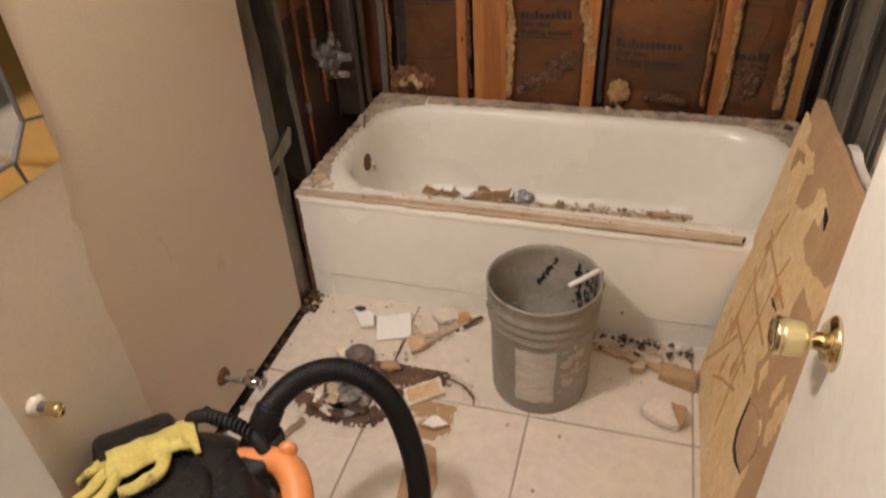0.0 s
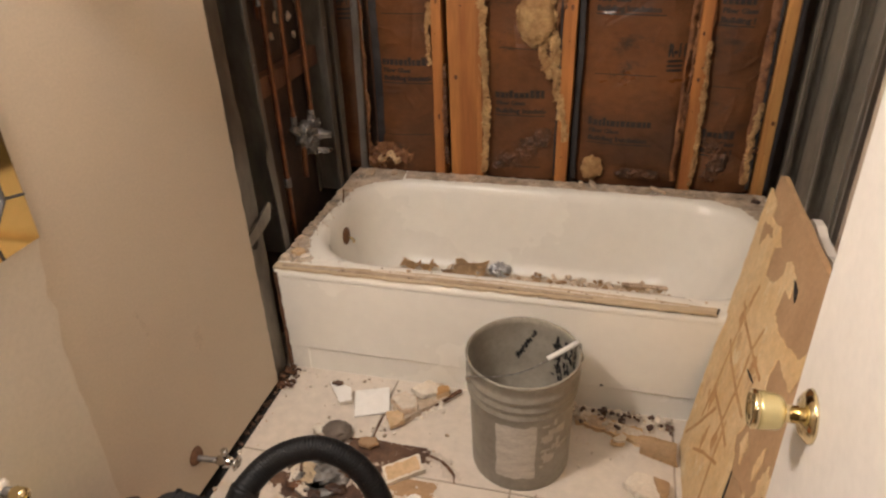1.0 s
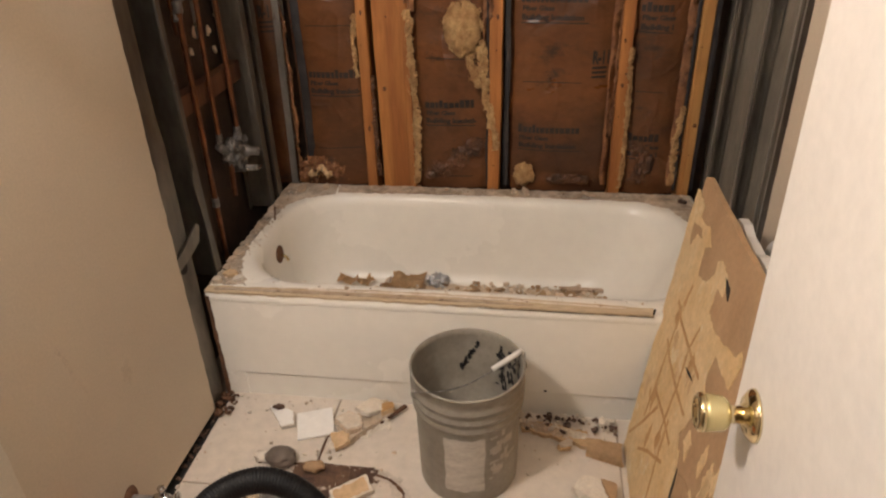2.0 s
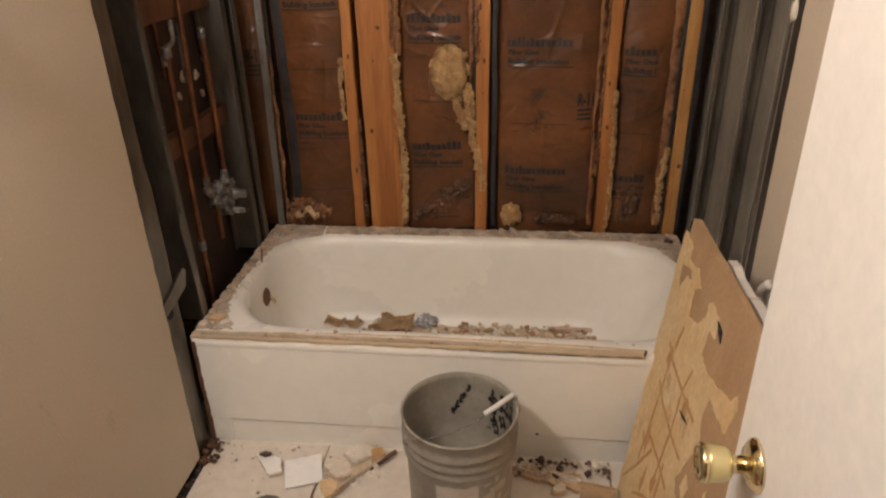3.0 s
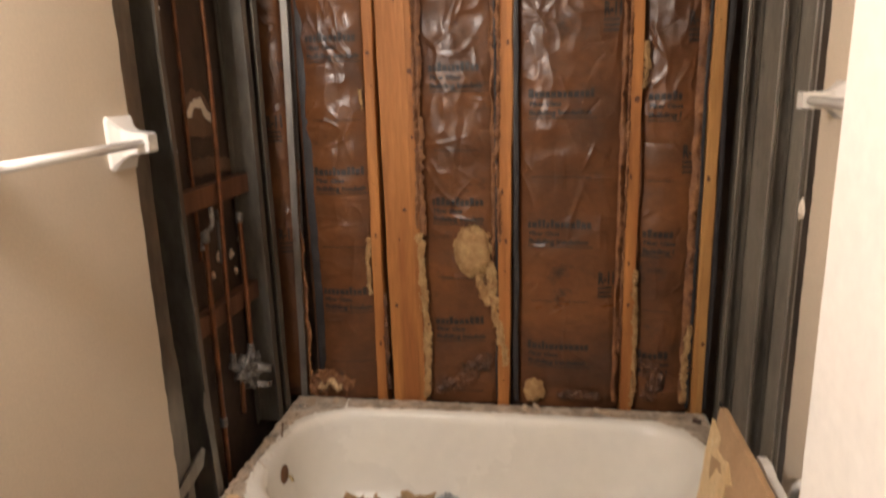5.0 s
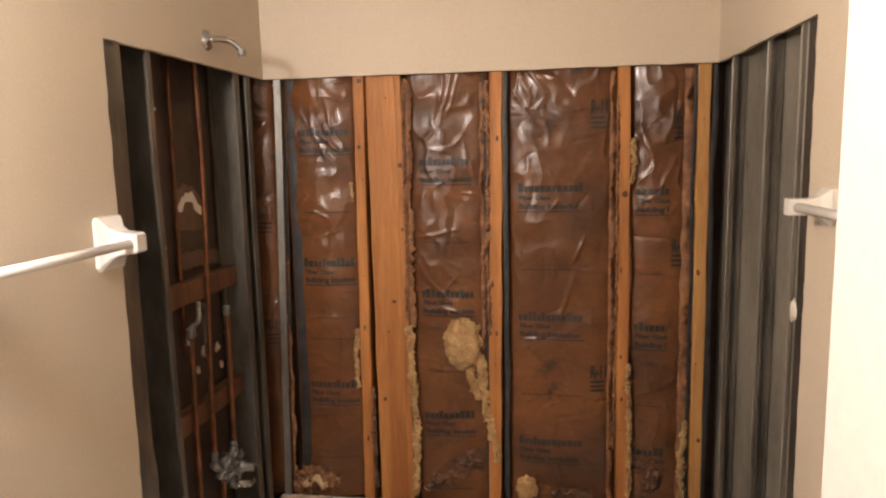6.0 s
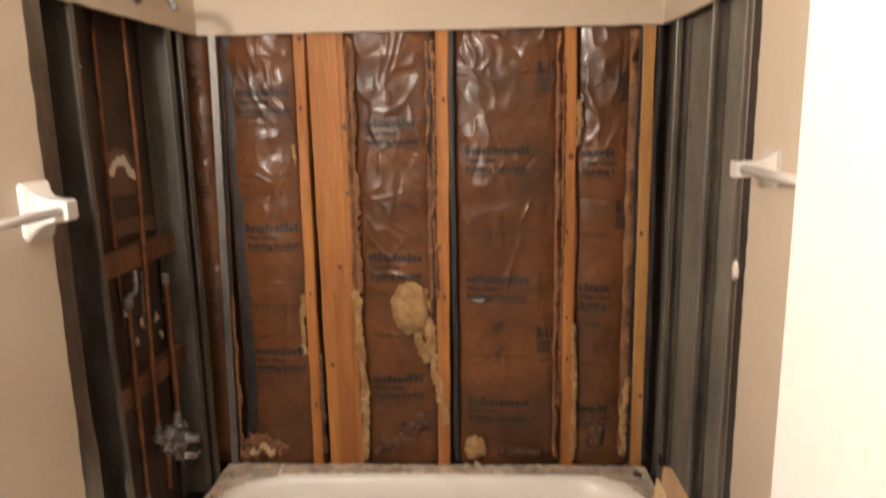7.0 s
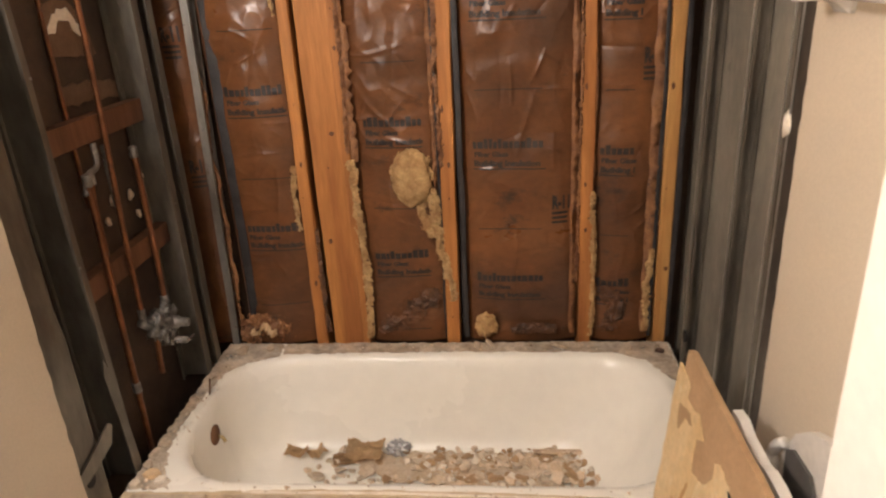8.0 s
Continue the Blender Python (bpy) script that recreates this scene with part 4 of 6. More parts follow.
arm = thing("shower_arm", (0.0, 0.385, 1.96), "chrome shower arm with round flange, head removed", "shower arm")
part("flange", lathe([(0.0, 0.016), (0.016, 0.016), (0.024, 0.010), (0.029, 0.003), (0.030, 0.0)], (0.0, 0.385, 1.962), "x", 28), CHROME, arm, "", True)
part("pipe", tube([(0.0, 0.385, 1.962), (0.040, 0.385, 1.964), (0.075, 0.386, 1.954), (0.102, 0.387, 1.930)], 0.009, 14, 8), CHROME, arm, "", True)
part("thread", lathe([(0.0105, -0.012), (0.0118, -0.009), (0.0105, -0.006), (0.0118, -0.003), (0.0105, 0.0), (0.0118, 0.003), (0.009, 0.006)], (0.102, 0.387, 1.927), "z", 14), LIME, arm, "", True)


# ---- towel rails ----
def towel_rail(wall_x, out, y_a, y_b, z, label, flare=1.0, past=0.0):
    """Two flared ceramic posts and the rod between them."""
    ob = thing("towel_rail", (wall_x, y_a, z - 0.06), label, "towel rail", "white towel rails")
    for y in (y_a, y_b):
        bm = bmesh.new()
        rings = []
        for d, h, w in ((0.0, 0.058, 0.048), (0.008, 0.058, 0.048), (0.014, 0.048, 0.040), (0.024, 0.034, 0.030), (0.038, 0.026, 0.024), (0.056, 0.023, 0.022), (0.074, 0.022, 0.022), (0.080, 0.018, 0.018)):
            rings.append([bm.verts.new((wall_x + out * d, y + max(0.016, w * flare) * cy, z + max(0.016, h * flare) * cz)) for cy, cz in ((-1, -0.86), (-0.86, -1), (0.86, -1), (1, -0.86), (1, 0.86), (0.86, 1), (-0.86, 1), (-1, 0.86))])
        for r0, r1 in zip(rings, rings[1:]):
            for k in range(8):
                bm.faces.new((r0[k], r0[(k + 1) % 8], r1[(k + 1) % 8], r1[k]))
        bm.faces.new(rings[0])
        bm.faces.new(rings[-1][::-1])
        part("post", bm, CERAMIC, ob)
    part("rod", tube([(wall_x + out * 0.064, y_a + past, z), (wall_x + out * 0.064, y_b, z)], 0.0095, 16, 2), CERAMIC, ob, "", True)


towel_rail(0.0, 1, -0.150, -0.610, 1.450, "white ceramic towel rail on the beige wall")
towel_rail(1.5, -1, -0.105, -0.565, 1.510, "white ceramic towel rail beside the wall cut-out", 0.62, 0.0)


# ---- bathtub ----
def rounded(x0, x1, y0, y1, r, z, side=10, corner=8):
    pts = []
    for cx, cy, a0, p, q in ((x1 - r, y0 + r, -90, (x0 + r, y0), (x1 - r, y0)), (x1 - r, y1 - r, 0, (x1, y0 + r), (x1, y1 - r)),
                             (x0 + r, y1 - r, 90, (x1 - r, y1), (x0 + r, y1)), (x0 + r, y0 + r, 180, (x0, y1 - r), (x0, y0 + r))):
        for k in range(side):
            f = k / side
            pts.append((p[0] + (q[0] - p[0]) * f, p[1] + (q[1] - p[1]) * f, z))
        for k in range(corner):
            a = radians(a0 + 90 * k / corner)
            pts.append((cx + r * math.cos(a), cy + r * math.sin(a), z))
    return pts


tub = thing("bathtub", (0.75, 0.38, 0.0), "cream enamelled steel bathtub with dusty, mortar-stained rim", "bathtub")
bm = bmesh.new()
loops = [rounded(*a) for a in (
    (-0.012, 1.50, 0.0, 0.777, 0.012, 0.352), (-0.012, 1.50, -0.0025, 0.780, 0.014, 0.360), (-0.012, 1.50, -0.002, 0.780, 0.016, 0.372), (-0.010, 1.498, 0.004, 0.778, 0.018, 0.382),
    (-0.004, 1.490, 0.016, 0.770, 0.022, 0.3855), (0.046, 1.446, 0.060, 0.704, 0.195, 0.3865), (0.056, 1.436, 0.073, 0.690, 0.200, 0.384), (0.064, 1.425, 0.083, 0.680, 0.205, 0.374),
    (0.069, 1.410, 0.091, 0.673, 0.205, 0.345), (0.076, 1.378, 0.101, 0.663, 0.200, 0.270), (0.090, 1.330, 0.117, 0.648, 0.190, 0.170), (0.110, 1.280, 0.138, 0.634, 0.175, 0.105),
    (0.140, 1.235, 0.158, 0.615, 0.155, 0.070), (0.190, 1.200, 0.185, 0.590, 0.120, 0.056), (0.260, 1.130, 0.250, 0.530, 0.090, 0.052))]
rings = [[bm.verts.new(p) for p in lp] for lp in loops]
n = len(rings[0])
for r0, r1 in zip(rings, rings[1:]):
    for k in range(n):
        bm.faces.new((r0[k], r0[(k + 1) % n], r1[(k + 1) % n], r1[k]))
bm.faces.new(rings[-1])
part("basin", bm, ENAMEL, tub, "", True)
part("apron", box(0.0, 0.0003, 0.088, 1.50, 0.030, 0.3535, 0.003), ENAMEL, tub)
part("toe_panel", box(0.066, 0.0065, 0.0, 1.435, 0.028, 0.090), ENAMEL, tub)
part("apron_foot", box(0.0, 0.002, 0.0, 0.067, 0.030, 0.089, 0.003), ENAMEL, tub)
part("apron_foot", box(1.434, 0.002, 0.0, 1.50, 0.030, 0.089, 0.003), ENAMEL, tub)
over = part("overflow_plate", lathe([(0.0, 0.010), (0.010, 0.011), (0.026, 0.008), (0.034, 0.003), (0.035, -0.004)], (0.0700, 0.385, 0.290), "x", 26), RUST, tub, "tarnished brown overflow plate", True)
part("trip_lever", tube([(0.080, 0.385, 0.290), (0.096, 0.383, 0.286), (0.104, 0.381, 0.272)], 0.0055, 8, 5), BRASS, over, "tarnished brass lever", True)


def residue(outline, z, thick, seed, label, amount=0.006):
    ob = thing("mortar_residue", (outline[0][0], outline[0][1], z), label, "residue", "residue on the tub rim")
    part("crust", slab(ragged(outline, 0.012, amount, random.Random(seed)), "z", z, z + thick), RIM_DIRT, ob)
    return ob


residue([(-0.008, 0.040), (0.100, 0.046), (0.092, 0.075), (0.060, 0.118), (0.030, 0.20), (0.022, 0.30), (0.028, 0.46), (0.046, 0.58), (0.10, 0.645), (0.20, 0.690), (0.19, 0.770), (-0.008, 0.770)], 0.3862, 0.0014, 1, "brown mortar crust along the tub end", 0.005)
residue([(0.20, 0.700), (0.75, 0.712), (1.30, 0.705), (1.40, 0.655), (1.45, 0.56), (1.488, 0.50), (1.488, 0.770), (0.20, 0.770)], 0.3866, 0.0014, 2, "grey-brown mortar crust along the back rim", 0.005)
front = thing("adhesive_strip", (0.65, 0.03, 0.386), "long ochre strip of old adhesive on the front rim", "residue")
strip_edge = [(-0.006, -0.001), (0.40, -0.002), (0.90, -0.001), (1.272, -0.003), (1.272, 0.028), (1.15, 0.036), (0.9, 0.046), (0.50, 0.048), (0.20, 0.034), (-0.006, 0.030)]
part("strip", slab(ragged(strip_edge, 0.02, 0.0025, random.Random(3)), "z", 0.3815, 0.3885), OLD_GLUE, front)
part("stripe", slab(ragged([(0.02, 0.010), (0.50, 0.012), (0.95, 0.010), (0.95, 0.018), (0.50, 0.024), (0.02, 0.020)], 0.02, 0.002, random.Random(4)), "z", 0.3884, 0.3902), MORTAR, front, "brown mortar line")
part("stripe", slab(ragged([(0.30, 0.030), (0.70, 0.033), (1.20, 0.020), (1.20, 0.026), (0.70, 0.041), (0.30, 0.037)], 0.02, 0.002, random.Random(14)), "z", 0.3884, 0.3898), GYPSUM, front, "pale plaster line")
# Thin near-black sliver paints the shadow below the strip's front edge.
part("shadow_gap", slab(ragged([(0.80, -0.0035), (1.272, -0.0045), (1.272, -0.001), (0.80, -0.001)], 0.02, 0.0008, random.Random(24)), "z", 0.3812, 0.3822), DARK, front, "dark line painted as the strip's shadow")
part("end_nail", tube([(1.270, 0.001, 0.386), (1.271, 0.001, 0.395), (1.272, 0.002, 0.404)], 0.003, 6, 3), DARK, front, "dark nail stub")
for k, (x, y, w, h, t, mat) in enumerate(((0.040, 0.090, 0.050, 0.036, 0.010, TAN), (0.070, 0.072, 0.036, 0.028, 0.007, GYPSUM), (0.012, 0.125, 0.024, 0.040, 0.009, MORTAR), (0.012, 0.052, 0.026, 0.030, 0.014, RUBBLE),
                                          (0.010, 0.210, 0.014, 0.030, 0.006, MORTAR), (0.060, 0.715, 0.060, 0.036, 0.006, MORTAR), (0.150, 0.735, 0.050, 0.024, 0.007, RUBBLE), (0.905, 0.738, 0.060, 0.018, 0.012, MORTAR),
                                          (0.862, 0.742, 0.024, 0.018, 0.014, RUBBLE), (1.130, 0.742, 0.070, 0.020, 0.010, MORTAR), (1.452, 0.700, 0.034, 0.018, 0.010, STAIN))):
    ob = thing("rim_flake", (x, y, 0.387), "broken flake of old mortar stuck to the tub rim", "residue", "mortar flakes on the tub rim")
    part("flake", shard((x, y, 0.3872), (w, h), t, 60 + k, (4, -5, 17 * k), 7), mat, ob)
nail = thing("bent_nail", (0.055, 0.50, 0.388), "rusty bent nail on the tub rim", "nail")
part("shank", tube([(0.046, 0.455, 0.390), (0.041, 0.475, 0.404), (0.037, 0.492, 0.424)], 0.0028, 6, 5), RUST, nail)

chip = thing("enamel_chip", (0.995, 0.0, 0.092), "small dark chip in the tub apron enamel", "chip")
part("chip", lump((0.995, 0.001, 0.097), (0.005, 0.0018, 0.005), 5, 0.4, 2), DARK, chip, "", True)

# crumbs along the rim
bm = bmesh.new()
rng = random.Random(11)
for k in range(300):
    w = rng.random()
    if w < 0.32:
        p = (rng.uniform(0.010, 0.062), rng.uniform(0.03, 0.75), 0.388)
    elif w < 0.78:
        p = (rng.uniform(0.08, 1.49), rng.uniform(0.712, 0.757), 0.3885)
    else:
        p = (rng.uniform(0.02, 1.28), rng.uniform(0.02, 0.075), 0.388)
    s = rng.choice((0.003, 0.004, 0.006, 0.009)) * rng.uniform(0.6, 1.2)
    shard(p, (s, s * 1.2), s * 0.5, k, (rng.uniform(-25, 25), rng.uniform(-25, 25), rng.uniform(0, 360)), 5, bm)
crumbs = part("rim_crumbs", bm, MORTAR)
tagged(crumbs, "crumbs of mortar scattered on the tub rim", "debris", "", "stuff")


# ---- rubble in the tub ----
def basin_floor(x, y):
    return 0.056 + max(0.0, abs(y - 0.39) - 0.20) * 0.55


bm = bmesh.new()
rng = random.Random(5)
for k in range(240):
    x = rng.triangular(0.55, 1.26, 1.12) if rng.random() < 0.88 else rng.uniform(0.30, 0.6)
    y = rng.uniform(0.43, 0.61)
    s = rng.choice((0.012, 0.018, 0.026, 0.036, 0.05)) * rng.uniform(0.7, 1.2)
    z = basin_floor(x, y) - 0.002 + rng.uniform(0, 0.008) * (x > 0.55)
    shard((x, y, z), (s, s * rng.uniform(0.5, 1.2)), rng.uniform(0.004, 0.013), 100 + k, (rng.uniform(-24, 24), rng.uniform(-24, 24), rng.uniform(0, 360)), rng.choice((4, 5, 6)), bm)
rubble = part("plaster_rubble", bm, RUBBLE)
tagged(rubble, "heap of broken mortar and plaster on the tub floor", "rubble", "", "stuff")
bm = bmesh.new()
for k in range(70):
    x, y = rng.triangular(0.55, 1.27, 1.1), rng.uniform(0.44, 0.61)
    s = rng.choice((0.012, 0.018, 0.028)) * rng.uniform(0.7, 1.2)
    shard((x, y, basin_floor(x, y) + 0.002 + rng.uniform(0, 0.008)), (s, s * rng.uniform(0.5, 1.2)), rng.uniform(0.004, 0.012), 500 + k, (rng.uniform(-35, 35), rng.uniform(-35, 35), rng.uniform(0, 360)), 5, bm)
tagged(part("gypsum_rubble", bm, GYPSUM), "pale gypsum bits among the rubble in the tub", "rubble", "", "stuff")


bm = bmesh.new()
for k in range(110):
    x, y = rng.triangular(0.45, 1.26, 1.1), rng.uniform(0.44, 0.605)
    s = rng.choice((0.014, 0.022, 0.034, 0.05)) * rng.uniform(0.7, 1.2)
    shard((x, y, basin_floor(x, y) + 0.003 + rng.uniform(0, 0.008)), (s, s * rng.uniform(0.4, 1.1)), rng.uniform(0.003, 0.008), 700 + k, (rng.uniform(-24, 24), rng.uniform(-24, 24), rng.uniform(0, 360)), rng.choice((4, 5, 6)), bm)
tagged(part("kraft_rubble", bm, KRAFT_PLAIN), "brown torn paper scraps among the rubble in the tub", "rubble", "", "stuff")
dust = [(0.44, 0.54), (0.50, 0.585), (0.62, 0.600), (0.80, 0.605), (1.08, 0.600), (1.19, 0.565), (1.14, 0.45), (0.85, 0.43), (0.55, 0.47)]
bm = slab(ragged(dust, 0.02, 0.014, random.Random(14)), "z", 0.062, 0.066)
tagged(part("rubble_dust", bm, RUBBLE), "layer of brown dust under the rubble in the tub", "dust", "", "stuff")


def loose(name, bm, mat, at, label, category="debris", group="", smooth=False):
    ob = thing(name, at, label, category, group)
    part("piece", bm, mat, ob, "", smooth)
    return ob


rag = loose("crumpled_foil", lump((0.590, 0.596, 0.080), (0.034, 0.028, 0.026), 9, 0.62, 4, 3.8), FOIL, (0.59, 0.6, 0.07), "crumpled silvery grey foil among the rubble in the tub", smooth=True)


def torn_sheet(name, x0, y0, w, h, seed, at_z, mat, label, group="", lift=0.05, turn=0.0):
    """A torn, curled piece of paper or board."""
    bm = bmesh.new()
    r = random.Random(seed)
    nx, ny = 14, 12
    rows = []
    for j in range(ny + 1):
        row = []
        for i in range(nx + 1):
            u, v = i / nx - 0.5, j / ny - 0.5
            edge = 1 + 0.28 * noise.noise(Vector((u * 6, v * 6, seed)))
            x, y = u * w * edge, v * h * edge
            z = lift * (noise.noise(Vector((u * 2.4, v * 2.4, seed + 2))) * 0.5 + 0.45 + 0.9 * u * u)
            c, s = math.cos(radians(turn)), math.sin(radians(turn))
            row.append(bm.verts.new((x0 + x * c - y * s, y0 + x * s + y * c, at_z + max(0.001, z))))
        rows.append(row)
    for r0, r1 in zip(rows, rows[1:]):
        for i in range(nx):
            bm.faces.new((r0[i], r0[i + 1], r1[i + 1], r1[i]))
    geom = bmesh.ops.solidify(bm, geom=bm.faces[:], thickness=0.003)
    return loose(name, bm, mat, (x0, y0, at_z), label, "debris", group)


torn_sheet("torn_wallboard", 0.478, 0.580, 0.125, 0.10, 3, 0.062, TAN, "torn tan wallboard paper in the tub", lift=0.05)
torn_sheet("torn_wallboard", 0.245, 0.575, 0.075, 0.05, 6, 0.060, TAN, "small torn board scrap in the tub", lift=0.045)
torn_sheet("torn_wallboard", 0.315, 0.575, 0.060, 0.05, 16, 0.060, TAN, "small curled board scrap in the tub", lift=0.040, turn=40)
torn_sheet("torn_wallboard", 0.420, 0.560, 0.09, 0.06, 26, 0.056, KRAFT_PLAIN, "brown torn paper on the tub floor", lift=0.025, turn=15)
loose("wood_strip", box(1.04, 0.575, 0.078, 1.20, 0.592, 0.088, 0.002), MORTAR, (1.16, 0.58, 0.07), "dusty brown strip lying on the tub rubble")


# ---- bucket ----
BX, BY = 0.791, -0.222
bucket = thing("bucket", (BX, BY, 0.0), "dusty grey plastic builder's bucket with a torn label", "bucket")
outer = [(0.0, 0.004), (0.126, 0.004), (0.129, 0.0), (0.131, 0.006), (0.1365, 0.246), (0.1370, 0.250), (0.1430, 0.255), (0.1440, 0.261), (0.1395, 0.267), (0.1390, 0.279), (0.1450, 0.284), (0.1460, 0.290), (0.1410, 0.296),
         (0.1405, 0.308), (0.1465, 0.313), (0.1470, 0.319), (0.1425, 0.325), (0.1420, 0.338), (0.1440, 0.342), (0.1448, 0.358), (0.1462, 0.359), (0.1465, 0.364), (0.1440, 0.366), (0.1400, 0.364), (0.1385, 0.346), (0.1260, 0.012), (0.0, 0.010)]
part("pail", lathe(outer, (BX, BY, 0), "z", 64), PAIL, bucket, "", True)


def wrap(a0, a1, z0, z1, lift, seed, rag_amount=0.0, inside=False, n=16, rows_n=10):
    """A patch that lies on the bucket's wall between two angles."""
    bm = bmesh.new()
    rows = []
    for j in range(rows_n + 1):
        row = []
        for i in range(n + 1):
            u, v = i / n, j / rows_n
            wob = rag_amount * noise.noise(Vector((u * 5, v * 5, seed))) if (i in (0, n) or j in (0, rows_n)) else 0
            a = radians(a0 + (a1 - a0) * (u + wob))
            z = z0 + (z1 - z0) * (v + wob)
            r = (0.126 + (z - 0.012) / 0.334 * 0.0125 - lift) if inside else (0.131 + (z - 0.006) / 0.24 * 0.0055 + lift)
            row.append(bm.verts.new((BX + r * math.cos(a), BY + r * math.sin(a), z)))
        rows.append(row)
    for r0, r1 in zip(rows, rows[1:]):
        for i in range(n):
            bm.faces.new((r0[i], r0[i + 1], r1[i + 1], r1[i]))
    return bm


part("label", wrap(-110, -66, 0.050, 0.232, 0.0012, 2, 0.05), LABEL, bucket, "worn white paper label", True)
rng = random.Random(18)
for k in range(22):
    a, z = rng.uniform(-64, -30), rng.uniform(0.06, 0.225)
    part("label_scrap", wrap(a, a + rng.uniform(3, 12), z, z + rng.uniform(0.006, 0.026), 0.0012, k, 0.5, False, 8, 5), LABEL, bucket, "torn rest of a label" if k == 0 else "", True)
rng = random.Random(8)
for k in range(108):
    a, z = (rng.uniform(12, 58), rng.uniform(0.19, 0.33)) if k < 96 else (84 + 1.6 * (k - 96) + rng.uniform(-2, 2), 0.315 - 0.0075 * (k - 96))
    part("paint_splash", wrap(a, a + rng.uniform(1.2, 4.5), z, z + rng.uniform(0.005, 0.018), 0.0015, k, 0.9, True, 6, 6), BLACK, bucket, "dried black splash" if k == 0 else "", True)
bail = part("bail_wire", tube([(BX - 0.128, BY - 0.072, 0.318), (BX - 0.112, BY - 0.100, 0.345), (BX - 0.066, BY - 0.124, 0.370), (BX + 0.00, BY - 0.07, 0.350), (BX + 0.06, BY - 0.005, 0.345),
                               (BX + 0.135, BY + 0.048, 0.370), (BX + 0.138, BY + 0.060, 0.33)], 0.0016, 8, 8), LIME, bucket, "thin wire bail fallen across the bucket", True)
part("grip", tube([(BX + 0.062, BY + 0.000, 0.348), (BX + 0.098, BY + 0.026, 0.360), (BX + 0.134, BY + 0.052, 0.374)], 0.0072, 14, 4), CERAMIC, bail, "white plastic grip", True)
part("ear", lump((BX - 0.124, BY - 0.068, 0.312), (0.012, 0.012, 0.014), 3, 0.1, 2), PAIL, bucket, "", True)
part("ear", lump((BX + 0.134, BY + 0.060, 0.318), (0.016, 0.016, 0.018), 4, 0.1, 2), PAIL, bucket, "", True)


# ---- door ----
door = thing("door_1", (1.27, -1.46, 0.0), "plain white painted flush door standing open", "door")
tagged(door, kind="structure")
part("leaf", box(1.250, -1.462, 0.012, 1.285, -0.757, 2.03, 0.002), WHITE, door)
KY, KZ = -0.833, 0.803
handle = part("door_handle", lathe([(0.0, -0.004), (0.012, -0.004), (0.0125, -0.030), (0.016, -0.036), (0.0, -0.036)], (1.250, KY, KZ), "x", 28), BRASS, door, "polished brass door knob", True)
part("rosette", lathe([(0.0, -0.016), (0.014, -0.016), (0.020, -0.012), (0.026, -0.012), (0.031, -0.008), (0.036, -0.004), (0.0375, 0.0)], (1.250, KY, KZ), "x", 40), BRASS, handle, "", True)
part("sleeve", lathe([(0.014, -0.032), (0.021, -0.036), (0.0245, -0.042), (0.0265, -0.062), (0.0262, -0.066)], (1.250, KY, KZ), "x", 36), IVORY, handle, "pale gold knob sleeve", True)
part("knob_cap", lathe([(0.0262, -0.066), (0.0275, -0.068), (0.0270, -0.073), (0.022, -0.076), (0.019, -0.072), (0.0, -0.070)], (1.250, KY, KZ), "x", 36), BRASS, handle, "", True)
part("latch_plate", box(1.256, -0.7572, KZ - 0.028, 1.279, -0.7555, KZ + 0.028), BRASS, door, "brass latch plate")


# ---- boards leaning by the door ----
def leaning(u, v, off=0.0):
    """A point of the leaning board: u along the floor (y), v up the slope, off towards the room."""
    return Vector((1.222 + 0.196 * v - off, u, v * 0.981))


def board_piece(outline, off0, off1):
    bm = bmesh.new()
    lo = [bm.verts.new(leaning(u, v, off0)) for u, v in outline]
    hi = [bm.verts.new(leaning(u, v, off1)) for u, v in outline]
    bm.faces.new(lo)
    bm.faces.new(hi[::-1])
    for i in range(len(outline)):
        j = (i + 1) % len(outline)
        bm.faces.new((lo[i], lo[j], hi[j], hi[i]))
    return bm


random.seed(4)
board = thing("wall_panel", (1.22, -0.35, 0.0), "broken wallboard panel leaning, ochre adhesive face with tile marks", "panel")
edge = [(-0.72, 0.0), (-0.095, 0.0)] + rough_line((-0.095, 0.0), (0.108, 0.757), 0.03, 0.002) + [(0.108, 0.760), (0.085, 0.768)] + rough_line((0.085, 0.768), (-0.45, 0.775), 0.04, 0.002) + [(-0.72, 0.778)]
part("board", board_piece(edge, -0.013, 0.0), KRAFT_PLAIN, board, "brown kraft paper board")
skin = [(-0.70, 0.004), (-0.098, 0.004)] + rough_line((-0.098, 0.004), (0.123, 0.699), 0.02, 0.003) + [
        (0.127, 0.719), (0.076, 0.718), (0.034, 0.711), (0.031, 0.682), (-0.056, 0.697), (-0.111, 0.674), (-0.076, 0.657), (-0.089, 0.616), (-0.105, 0.593), (-0.165, 0.610), (-0.200, 0.651), (-0.187, 0.681), (-0.203, 0.695), (-0.264, 0.691), (-0.285, 0.647), (-0.237, 0.648), (-0.253, 0.588), (-0.303, 0.583), (-0.362, 0.591), (-0.455, 0.622), (-0.469, 0.646), (-0.490, 0.626), (-0.486, 0.564), (-0.374, 0.560), (-0.372, 0.503), (-0.405, 0.474), (-0.401, 0.404), (-0.377, 0.332),
        (-0.475, 0.260), (-0.520, 0.200), (-0.600, 0.260), (-0.640, 0.120), (-0.700, 0.100)]
part("adhesive_skin", board_piece(ragged(skin, 0.012, 0.003), 0.0, 0.0025), BACKING, board, "ochre adhesive layer, torn at the edge")
rng = random.Random(21)


